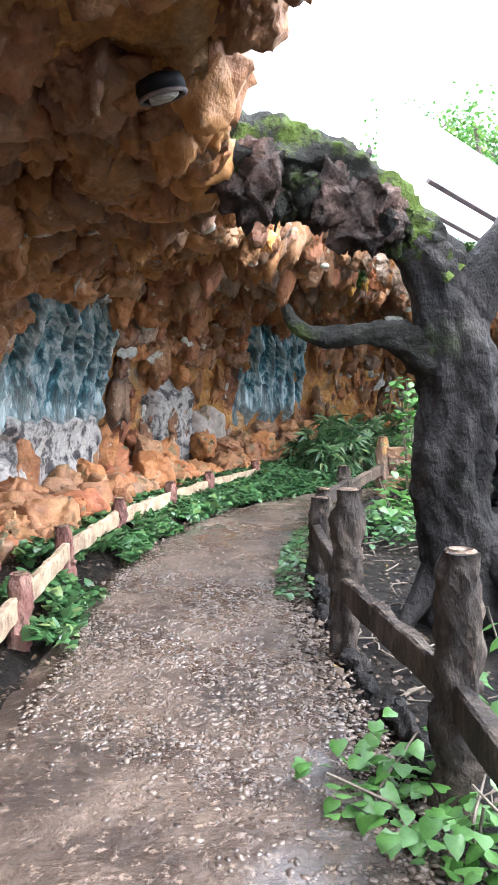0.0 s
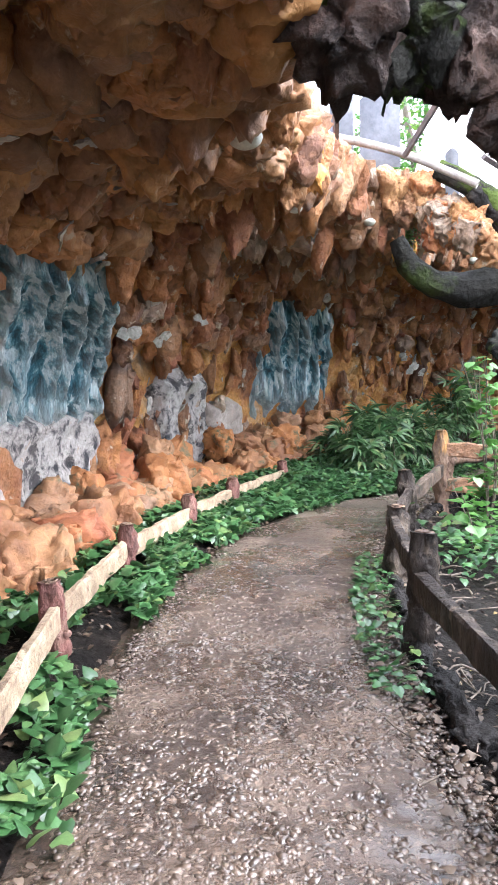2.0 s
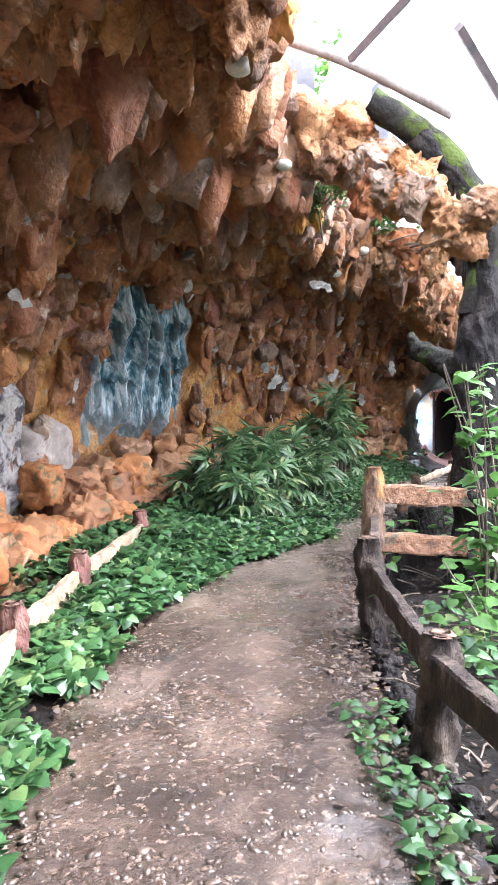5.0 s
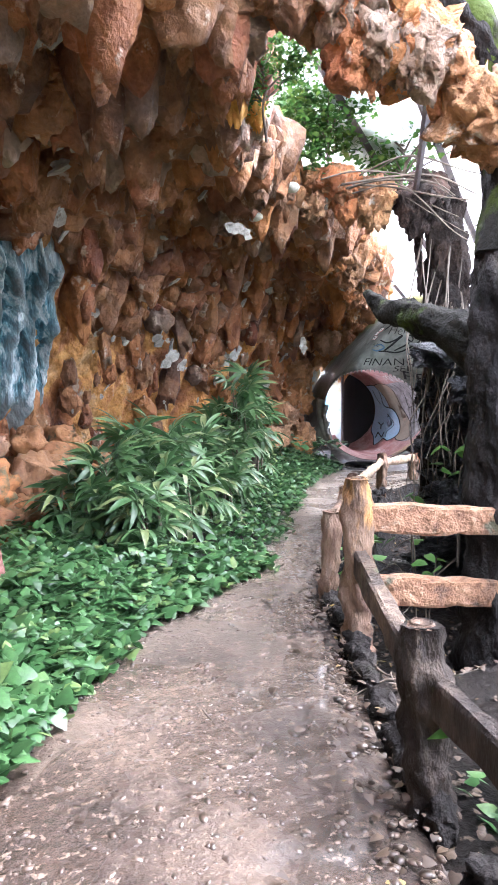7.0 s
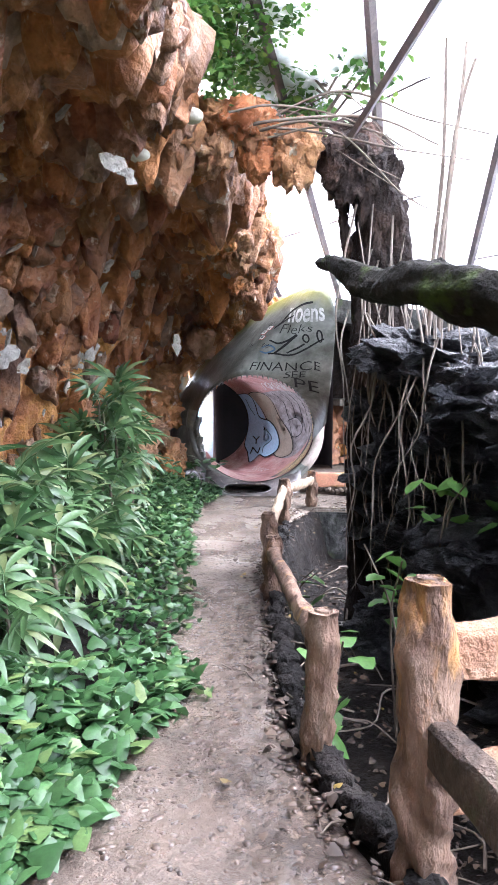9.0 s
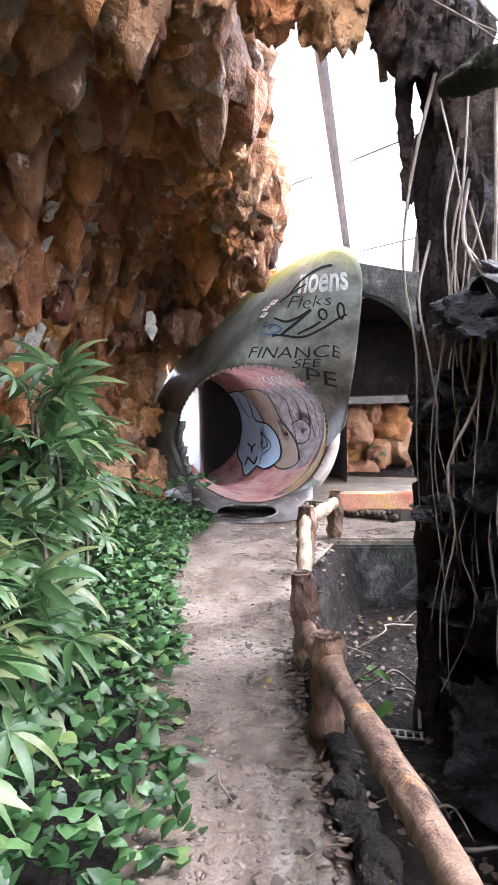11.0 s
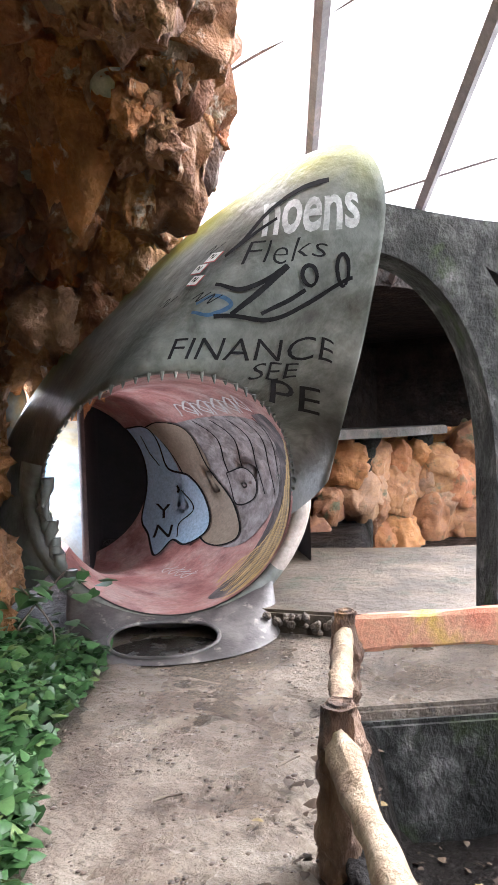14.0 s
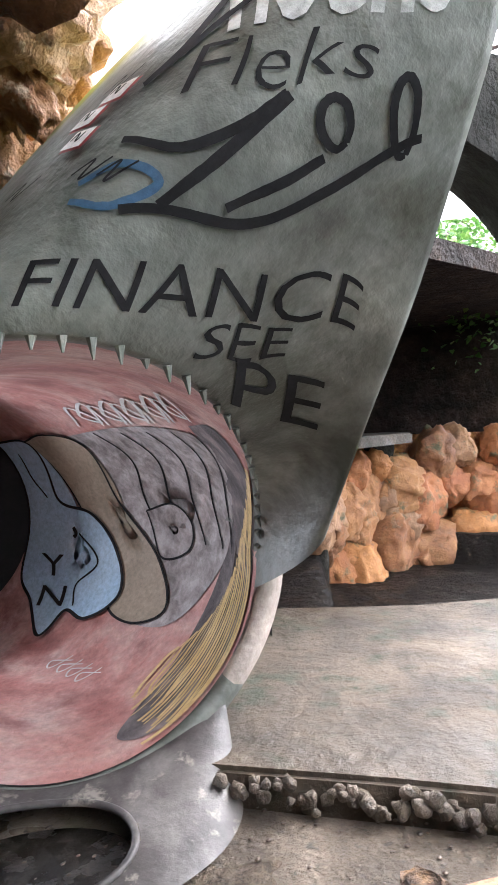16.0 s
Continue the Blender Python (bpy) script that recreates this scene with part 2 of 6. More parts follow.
M_CHIP = surface("pale_glazed_shard", [(0.3, (0.22, 0.21, 0.18)), (0.55, (0.42, 0.40, 0.35)), (0.75, (0.56, 0.53, 0.47))], 9, 40, 0.45, 0.5, spots=(12, 0.58, 0.66, (0.16, 0.11, 0.07)), crag=(14, 0.03))
M_EGG = surface("pale_plaster_dome", [(0.3, (0.45, 0.44, 0.36)), (0.7, (0.6, 0.58, 0.5))], 4, 40, 0.5, 0.2)
M_SHARK = surface("weathered_grey_paint", [(0.3, (0.055, 0.06, 0.052)), (0.45, (0.13, 0.14, 0.122)), (0.6, (0.21, 0.225, 0.2)), (0.8, (0.33, 0.34, 0.3))], 2.0, 10, 0.42, 0.06,
                  spots=(1.6, 0.52, 0.66, (0.05, 0.054, 0.038)), attr=("algae", (0.27, 0.27, 0.05)), crag=(4, 0.02))
M_BLACK = surface("black_spray_paint", [(0.3, (0.008, 0.008, 0.009)), (0.7, (0.022, 0.022, 0.024))], 5, 50, 0.7, 0.05, spec=0.15)
M_WHITEP = surface("white_spray_paint", [(0.3, (0.55, 0.56, 0.54)), (0.7, (0.75, 0.76, 0.74))], 5, 50, 0.5, 0.1)
M_BLUEP = surface("blue_spray_paint", [(0.3, (0.03, 0.085, 0.16)), (0.7, (0.06, 0.13, 0.22))], 5, 50, 0.5, 0.1)
M_PINK = surface("pink_mouth_paint", [(0.3, (0.30, 0.10, 0.09)), (0.46, (0.48, 0.23, 0.20)), (0.58, (0.56, 0.36, 0.32)), (0.75, (0.58, 0.47, 0.43))], 2.4, 30, 0.5, 0.5, spots=(3.0, 0.54, 0.68, (0.26, 0.11, 0.10)))
M_GUM = surface("pale_pink_jaw", [(0.3, (0.24, 0.2, 0.17)), (0.6, (0.42, 0.36, 0.31)), (0.8, (0.45, 0.32, 0.27))], 3, 30, 0.6, 0.5, spots=(4, 0.62, 0.72, (0.2, 0.17, 0.13)))
M_SHEET = surface("white_roof_sheet", [(0.3, (0.7, 0.7, 0.68)), (0.7, (0.82, 0.82, 0.8))], 0.8, 10, 0.5, 0.0, scatter=0.75,
                  spots=(0.5, 0.58, 0.75, (0.75, 0.62, 0.5)))
M_PANEL = surface("pale_blue_sheet", [(0.38, (0.14, 0.25, 0.35)), (0.5, (0.30, 0.34, 0.37)), (0.62, (0.33, 0.28, 0.18))], 2.5, 10, 0.5, 0.0, scatter=0.5)
# wet gloss, with the shade of a deep hole put into the dark colour
M_WETSHADE = surface("wet_hole_shade", [(0.35, (0.008, 0.007, 0.006)), (0.6, (0.03, 0.026, 0.022)), (0.75, (0.08, 0.07, 0.06))], 14, 40, 0.35, 0.5, wet=(6, 0.08))
M_APRON = surface("worn_grey_jaw", [(0.3, (0.035, 0.031, 0.03)), (0.5, (0.09, 0.08, 0.077)), (0.7, (0.18, 0.165, 0.155))], 4, 20, 0.5, 0.3, spots=(7, 0.58, 0.66, (0.28, 0.25, 0.22)))
# near-black colour that stands for the shade inside the passage
M_PASSAGESHADE = surface("passage_shade", [(0.3, (0.012, 0.010, 0.012)), (0.7, (0.025, 0.02, 0.022))], 3, 20, 0.9, 0.1)

# ---- shape helpers ----


def spline(pts, n):
    """n points along a smooth curve through pts."""
    p = np.array(pts, float)
    q = np.vstack([2 * p[0] - p[1], p, 2 * p[-1] - p[-2]])
    t = np.linspace(0, len(p) - 1, n)
    i = np.minimum(t.astype(int), len(p) - 2)
    f = (t - i)[:, None]
    a, b, c, d = q[i], q[i + 1], q[i + 2], q[i + 3]
    return 0.5 * (2 * b + (c - a) * f + (2 * a - 5 * b + 4 * c - d) * f ** 2 + (3 * b - a - 3 * c + d) * f ** 3)


def mesh_np(name, verts, faces, material, smooth=True):
    me = bpy.data.meshes.new(name)
    me.from_pydata([tuple(v) for v in np.asarray(verts, float)], [], [tuple(int(k) for k in f) for f in faces])
    me.materials.append(material)
    if smooth:
        me.polygons.foreach_set("use_smooth", [True] * len(me.polygons))
    me.update()
    return me


def put(name, me, parent=None, label="", m=None):
    ob = new(name, me)
    if parent:
        ob.parent = parent
    if m is not None:
        ob.matrix_basis = m
    if label:
        ob["label"] = label
    return ob


def part(name, bm, material, parent, label=""):
    me = bpy.data.meshes.new(name)
    bm.to_mesh(me)
    bm.free()
    me.materials.append(material)
    me.polygons.foreach_set("use_smooth", [True] * len(me.polygons))
    return put(name, me, parent, label)


def thing(name, label, category, at=(0, 0, 0), group=""):
    ob = new(name)
    ob.location = at
    return tagged(ob, label, category, group)


def fbm(p, s, seed=0.0):
    v = Vector((p[0] * s + seed, p[1] * s - seed, p[2] * s + 2 * seed))
    return noise.noise(v) + 0.5 * noise.noise(v * 2.1) + 0.25 * noise.noise(v * 4.3)


def icos(level):
    bm = bmesh.new()
    bmesh.ops.create_icosphere(bm, subdivisions=level, radius=1)
    v = np.array([x.co[:] for x in bm.verts])
    f = np.array([[y.index for y in x.verts] for x in bm.faces])
    bm.free()
    return v, f


def rock_shape(seed, level=3, droop=0.0, rough=0.35):
    """A worn blocky boulder of radius about 1; droop pulls it into a hanging drip."""
    v, f = icos(level)
    out = []
    for p in v:
        q = np.sign(p) * np.abs(p) ** 0.8
        a = Vector((p[0] * 1.5 + seed * 3.7, p[1] * 1.5 - seed * 1.9, p[2] * 1.5 + seed))
        q = q + rough * 0.75 * np.array(noise.noise_vector(a)) + rough * 0.3 * np.array(noise.noise_vector(a * 2.7))
        ridge = abs(fbm(p, 2.4, seed * 1.7))
        k = 1 + 0.8 * rough * fbm(p, 1.1, seed * 7.3) - 0.75 * rough * max(0, 0.28 - ridge) / 0.28 * 0.6 - 0.42 * rough * abs(fbm(p, 5.5, seed)) + 0.14 * rough * fbm(p, 12, seed)
        q = q * k
        if droop and q[2] < 0:
            s = max(0.55, 1 + droop * q[2] * 0.4)
            q = np.array([q[0] * s, q[1] * s, q[2] * (1 + droop)])
        out.append(q)
    return np.array(out), f


def gather(items):
    """Joins (verts, faces) pairs into one pair."""
    vs, fs, n = [], [], 0
    for v, f in items:
        vs.append(v)
        fs.append(np.asarray(f) + n)
        n += len(v)
    return np.vstack(vs), np.vstack(fs)


def tube_np(pts, radii, seg=10, bump=0.0, scale=6.0, seed=0.0, cap=True):
    """A swept round limb with uneven skin, as quads."""
    p = np.array(pts, float)
    r = np.interp(np.linspace(0, 1, len(p)), np.linspace(0, 1, len(radii)), radii)
    tang = np.gradient(p, axis=0)
    up = np.array([0.31, 0.17, 0.94])
    if abs(tang[0] @ up) / np.linalg.norm(tang[0]) > 0.9:
        up = np.array([0.9, 0.4, 0.1])
    vs, fs = [], []
    for i in range(len(p)):
        t = tang[i] / np.linalg.norm(tang[i])
        a = np.cross(t, up)
        a /= np.linalg.norm(a)
        b = np.cross(a, t)
        up = b
        for k in range(seg):
            w = 2 * math.pi * k / seg
            d = a * math.cos(w) + b * math.sin(w)
            q = p[i] * 0.5 + d * r[i] * 1.5
            vs.append(p[i] + d * r[i] * (1 + (bump * fbm(q, scale, seed) + 0.5 * bump * fbm(q, scale * 3.3, seed) if bump else 0)))
    for i in range(len(p) - 1):
        for k in range(seg):
            j = (k + 1) % seg
            fs.append((i * seg + k, i * seg + j, (i + 1) * seg + j, (i + 1) * seg + k))
    if cap:
        n = len(vs)
        vs += [p[0], p[-1]]
        for k in range(seg):
            j = (k + 1) % seg
            fs.append((n, k, j, j))
            e = (len(p) - 1) * seg
            fs.append((n + 1, e + j, e + k, e + k))
    return np.array(vs), np.array(fs)


def clean(fs):
    """Drops the doubled corner of the triangles among quads."""
    return [tuple(f[:3]) if len(f) == 4 and f[2] == f[3] else tuple(f) for f in fs]


def limb(name, pts, radii, material, parent=None, n=24, seg=12, bump=0.18, scale=5.0, seed=0.0, label=""):
    v, f = tube_np(spline(pts, n), radii, seg, bump, scale, seed)
    return put(name, mesh_np(name, v, clean(f), material), parent, label)


def turn_z(a):
    c, s = math.cos(a), math.sin(a)
    return np.array([[c, -s, 0], [s, c, 0], [0, 0, 1.0]])


def any_turn(tilt):
    return np.array(Euler((random.uniform(-tilt, tilt), random.uniform(-tilt, tilt), random.uniform(0, 6.3))).to_matrix())


# ---- plan ----
BASE = [(-3.0, -4), (-3.1, 1.5), (-3.05, 4.5), (-2.8, 7), (-2.35, 9.2), (-1.7, 11.2), (-0.7, 13), (0.6, 14.4), (2.2, 15.6), (3.8, 16.7), (5.2, 17.6), (6.6, 18.4)]
LIP = [(0.9, -4, 2.95), (0.15, 2.2, 2.95), (-0.2, 3.3, 2.95), (-0.35, 4.6, 2.95), (-0.3, 6.0, 3.0), (-0.1, 7.3, 3.3), (0.3, 9.0, 3.5), (1.2, 10.65, 3.5), (2.25, 12.25, 3.45), (3.3, 13.5, 3.45), (5.0, 14.7, 3.3), (6.3, 15.9, 2.8)]
PATH_L = [(-1.2, -3), (-1.25, 2), (-1.25, 4), (-1.3, 5.5), (-1.15, 7.1), (-0.75, 8.5), (-0.2, 9.7), (0.56, 10.7), (1.1, 11.2), (2.06, 12.0), (3.4, 13.7), (4.58, 15.2), (5.3, 15.9), (6.1, 16.5)]
PATH_R = [(0.9, -3), (0.8, 1.0), (0.68, 2.6), (0.50, 4.0), (0.47, 5.6), (0.66, 7.2), (1.1, 8.7), (1.72, 10.0), (2.08, 10.8), (2.75, 11.7), (3.45, 12.5), (3.95, 13.05), (5.25, 14.25), (6.3, 14.85)]

NS, NW = 150, 34
base_c, lip_c = spline(BASE, NS), spline(LIP, NS)


def shell_point(si, w):
    """A point of the grotto's skin: si along the wall (0 to NS - 1), w from the foot (0) over the vault to the lip (1) and on over the top (to 1.6)."""
    i = min(int(si), NS - 2)
    f = si - i
    b = base_c[i] * (1 - f) + base_c[i + 1] * f
    l = lip_c[i] * (1 - f) + lip_c[i + 1] * f
    d = l[:2] - b
    n = d / np.linalg.norm(d)
    if w <= 1:
        p0 = np.array([b[0], b[1], -0.1])
        p1 = np.array([b[0] - 0.35 * n[0], b[1] - 0.35 * n[1], 2.0])
        p2 = np.array([b[0] + 0.35 * d[0], b[1] + 0.35 * d[1], l[2] + 0.35])
        p3 = l
        return (1 - w) ** 3 * p0 + 3 * w * (1 - w) ** 2 * p1 + 3 * w * w * (1 - w) * p2 + w ** 3 * p3
    k = (w - 1) / 0.6
    top = np.array([l[0] - n[0] * 1.5 * k ** 2 + n[0] * 0.08 * math.sin(math.pi * min(1, k * 1.4)), l[1] - n[1] * 1.5 * k ** 2 + n[1] * 0.08 * math.sin(math.pi * min(1, k * 1.4)), l[2] + 0.75 * math.sin(k * math.pi / 2)])
    return top


def shell_frame(si, w):
    p = shell_point(si, w)
    a = shell_point(min(si + 0.5, NS - 1), w) - shell_point(max(si - 0.5, 0), w)
    b = shell_point(si, w + 0.01) - shell_point(si, max(0, w - 0.01))
    n = np.cross(a, b)
    return p, n / np.linalg.norm(n)


# ---- large structure ----
vs, fs = [], []
ws = np.concatenate([np.linspace(0, 1, 56), np.linspace(1.06, 1.6, 8)])
ms = np.linspace(0, NS - 1, 420)
for i in ms:
    for w in ws:
        p, n = shell_frame(i, w)
        s = (p[0], p[1], p[2] * 0.45)
        p = p + n * (0.13 * fbm(p, 1.2, 4.0) + 0.13 * fbm(s, 4.2, 1.0) - 0.08 * abs(fbm(p, 6.5, 2.0)) - 0.02)
        vs.append(p)
for i in range(len(ms) - 1):
    for k in range(len(ws) - 1):
        a = i * len(ws) + k
        fs.append((a, a + 1, a + len(ws) + 1, a + len(ws)))
grotto = tagged(put("wall_grotto", mesh_np("wall_grotto", vs, fs, M_BACK)), "overhanging grotto wall of brown and orange painted cement rock", "rock wall", kind="structure")
M_DRIP = surface("ochre_drip_paint", [(0.35, (0.55, 0.2, 0.07)), (0.6, (0.65, 0.36, 0.06))], 3, 30, 0.7, 0.5)
M_CONCPATH = surface("gritty_cement_path", [(0.3, (0.075, 0.055, 0.042)), (0.46, (0.17, 0.13, 0.10)), (0.58, (0.28, 0.23, 0.18)), (0.72, (0.42, 0.37, 0.30))], 1.5, 30, 0.6, 0.9,
                     spots=(11.0, 0.57, 0.66, (0.085, 0.066, 0.05)), wet=(1.2, 0.16), crag=(20, 0.03))

# rock lumps over the vault
drops = [rock_shape(k, 3, 0.2 + 0.35 * (k % 3), 0.42) for k in range(9)]
blocks = [rock_shape(20 + k, 3, 0.0, 0.5) for k in range(8)]
MURALS = [(3.0, 4.35, 0.17, 0.60), (6.25, 7.3, 0.20, 0.55)]


def in_mural(si, w, pad=0.0):
    b = si / (NS - 1) * (len(BASE) - 1)
    return any(lo - pad < b < hi + pad and w0 - pad * 0.3 < w < w1 + pad * 0.2 for lo, hi, w0, w1 in MURALS)


CLEAR = [((-0.34, 2.98, 2.9), 0.42), ((-0.36, 6.05, 3.0), 0.3), ((1.0, 9.9, 3.4), 0.25), ((5.56, 15.45, 2.84), 0.28)]
random.seed(11)
loose, near = [], []
drop_mesh = [mesh_np("rock", *rock_shape(k, 4, 0.2 + 0.35 * (k % 3), 0.42), M_ROCK_OBJ) for k in range(9)]
block_mesh = [mesh_np("rock", *rock_shape(20 + k, 4, 0.0, 0.5), M_ROCK_OBJ) for k in range(8)]
drip_mesh = [mesh_np("rock", *rock_shape(k + 31, 4, 0.1 + 0.22 * (k % 4), 0.36), M_VAULT) for k in range(9)]
smooth_drops = [rock_shape(k + 31, 3, 0.1 + 0.22 * (k % 4), 0.36) for k in range(9)]
vault = []
count = 0
while count < 4300:
    si, w = random.uniform(8, NS - 1), random.uniform(0.04, 1.18)
    if in_mural(si, w, 0.04):
        continue
    count += 1
    if w < 0.42 and random.random() < 0.82:
        continue
    p, n = shell_frame(si, w)
    hang = w > 0.42
    if any(np.linalg.norm(p - np.array(c)) < r for c, r in CLEAR):
        continue
    over = w > 0.5 and p[1] < 7.5 + random.uniform(-0.6, 0.6)
    k = random.randrange(9) if hang else random.randrange(8)
    if over:
        size = random.choice((0.06, 0.08, 0.10, 0.12, 0.15, 0.19)) * (1.0 if w < 0.95 else 0.8)
        stretch = np.array([random.uniform(0.75, 1.5), random.uniform(0.75, 1.4), random.uniform(0.6, 1.05)]) * size
        rot = turn_z(random.uniform(0, 6.3)) @ any_turn(0.3)
        c = p + n * size * random.uniform(-0.3, 0.5)
    else:
        size = random.choice((0.05, 0.07, 0.09, 0.12, 0.15, 0.19)) * (1.2 if w < 0.2 else 1.0)
        if 0.8 < w < 1.25:
            size *= random.uniform(0.9, 1.4)
        tall = random.choice((0.6, 0.8, 1.0, 1.4)) if hang else random.uniform(1.0, 3.6)
        stretch = np.array([random.uniform(0.8, 1.3), random.uniform(0.8, 1.3), tall]) * size * (1 if hang or w < 0.15 else 0.8)
        rot = turn_z(random.uniform(0, 6.3)) @ (any_turn(0.35) if not hang else np.eye(3))
        c = p + n * size * random.uniform(-0.1, 0.5)
    if len(near) < 295 and size > 0.085 and 1.0 < p[1] < 8.0 and w > 0.5:
        m = Matrix.Translation(c) @ Matrix(rot.tolist()).to_4x4() @ Matrix.Diagonal((*stretch, 1))
        near.append(k)
        put("rock", (drip_mesh if over else drop_mesh)[k], grotto, "", m)
    else:
        v, f = (smooth_drops if over else drops if hang else blocks)[k]
        (vault if over else loose).append(((v * stretch) @ rot.T + c, f))
v, f = gather(vault)
tagged(put("smooth_rock_lumps", mesh_np("smooth_rock_lumps", v, f, M_VAULT_LUMPS), grotto), kind="stuff")
v, f = gather(loose)
tagged(put("rock_lumps", mesh_np("rock_lumps", v, f, M_ROCK), grotto), kind="stuff")

# ground sheet
xs = np.concatenate([[-400, -120, -40, -15, -8], np.arange(-5, 16.01, 0.14), [19, 24, 40, 120, 400]])
ys = np.concatenate([[-400, -120, -40, -15, -8], np.arange(-5, 21.01, 0.14), [24, 30, 45, 120, 400]])
pr = spline(PATH_R, 120)
pl = spline(PATH_L, 120)


def side_of(curve, x, y):
    """Signed distance to a curve that runs ahead: plus on its right side."""
    d = curve - np.array([x, y])
    i = int(np.argmin((d ** 2).sum(1)))
    a, b = curve[max(i - 1, 0)], curve[min(i + 1, len(curve) - 1)]
    t = b - a
    r = np.array([x, y]) - curve[i]
    return (r[0] * t[1] - r[1] * t[0]) / np.linalg.norm(t)


def ground_z(x, y):
    z = 0.03 * noise.noise(Vector((x * 1.7, y * 1.7, 0))) + 0.012 * noise.noise(Vector((x * 7, y * 7, 3)))
    if -4 < x < 14 and -4 < y < 20:
        r, l = side_of(pr, x, y), side_of(pl, x, y)
        if r <= 0.06 and l >= -0.06:
            return -0.06
        if l < 0:
            return min(0.16, -0.25 * l) * 0.8 + z
        if r > 0 and 9.4 < y < 15.2 and x < 8.5:
            edge = min(1, max(0, (y - 9.4) / 1.0)) * min(1, max(0, (r - 0.1) / 0.12))
            return -0.62 * edge + z
        if x > 8.2 and y > 13:
            return -0.47
        return -0.02 - min(0.25, 0.12 * max(0, r)) + z
    return -0.1 + z * 0.2


gv = [(x, y, ground_z(x, y)) for y in ys for x in xs]
gf = [(j * len(xs) + i, j * len(xs) + i + 1, (j + 1) * len(xs) + i + 1, (j + 1) * len(xs) + i) for j in range(len(ys) - 1) for i in range(len(xs) - 1)]
tagged(put("ground", mesh_np("ground", gv, gf, M_GROUND)), "dark damp soil with leaf litter and mud", "ground", kind="structure")

# the path
n_l, n_c = 420, 26
a, b = spline(PATH_L, n_l), spline(PATH_R, n_l)
vs, fs = [], []
for i in range(n_l):
    for k in range(n_c):
        t = k / (n_c - 1)
        x, y = a[i] * (1 - t) + b[i] * t
        edge = min(t, 1 - t) * 8
        z = 0.012 * fbm((x, y, 0), 2.5) + 0.007 * fbm((x, y, 1), 13) - 0.05 * max(0, 1 - edge)
        vs.append((x, y, z))
for i in range(n_l - 1):
    for k in range(n_c - 1):
        q = i * n_c + k
        fs.append((q, q + 1, q + n_c + 1, q + n_c))
cut = int(n_l * 0.74) * (n_c - 1)
old = mesh_np("pavement_path", vs, fs[cut:], M_CONCPATH)
tagged(put("pavement_path", old), "worn cement path with pale stains and grit", "path", kind="structure")
path = tagged(put("path", mesh_np("path", vs, fs[:cut], M_PATH)), "wet brown gravel and cement footpath with worn pebbles", "path", kind="structure")

dry = [0.75 * min(1, max(0, (i / n_l - 0.42) / 0.28)) * (0.75 + 0.5 * noise.noise(Vector((vs[i * n_c + k][0] * 2, vs[i * n_c + k][1] * 2, 7)))) for i in range(n_l) for k in range(n_c)]
path.data.attributes.new("dry", "FLOAT", "POINT").data.foreach_set("value", dry)

M_LANDING = surface("damp_gritty_cement", [(0.3, (0.052, 0.039, 0.028)), (0.46, (0.115, 0.088, 0.063)), (0.58, (0.185, 0.146, 0.108)), (0.72, (0.30, 0.245, 0.19))], 1.8, 34, 0.6, 1.0,
                    spots=(13.0, 0.57, 0.65, (0.06, 0.05, 0.038)), wet=(1.2, 0.2), crag=(18, 0.04))

# slabs by the jaws
def slab(name, pts, z0, z1, material, label):
    bm = bmesh.new()
    top = [bm.verts.new((x, y, z1)) for x, y in pts]
    low = [bm.verts.new((x, y, z0)) for x, y in pts]
    bm.faces.new(top)
    for i in range(len(pts)):
        j = (i + 1) % len(pts)
        bm.faces.new((top[i], low[i], low[j], top[j]))
    bmesh.ops.recalc_face_normals(bm, faces=bm.faces)
    bmesh.ops.bevel(bm, geom=[e for e in bm.edges if e.verts[0].co.z > z1 - 0.01 and e.verts[1].co.z > z1 - 0.01], offset=0.02, segments=2, affect="EDGES")
    ob = part(name, bm, material, None)
    for pol in ob.data.polygons:
        pol.use_smooth = False
    return tagged(ob, label, "slab", kind="structure")


slab("pavement_landing", [(6.32, 14.83), (7.75, 13.3), (8.8, 14.0), (7.40, 14.95), (7.1, 15.9), (7.5, 17.2), (5.2, 17.2), (4.9, 15.62), (5.3, 15.2), (5.9, 14.98), (6.2, 14.9)], -0.7, -0.004, M_LANDING, "worn grey concrete landing with stains")
slab("wall_pit", [(6.27, 14.78), (7.72, 13.23), (7.76, 13.27), (6.31, 14.82)], -0.72, -0.05, M_DARKCONC, "damp dark pit wall under the landing")
slab("pavement_ledge", [(7.05, 16.0), (7.28, 15.35), (7.42, 14.9), (8.6, 13.6), (10.6, 14.9), (9.6, 16.0), (8.9, 17.2), (7.6, 17.4)], -0.6, 0.14, M_CONCRETE, "raised concrete slab with a pebbled edge")

# ---- fences ----
random.seed(5)


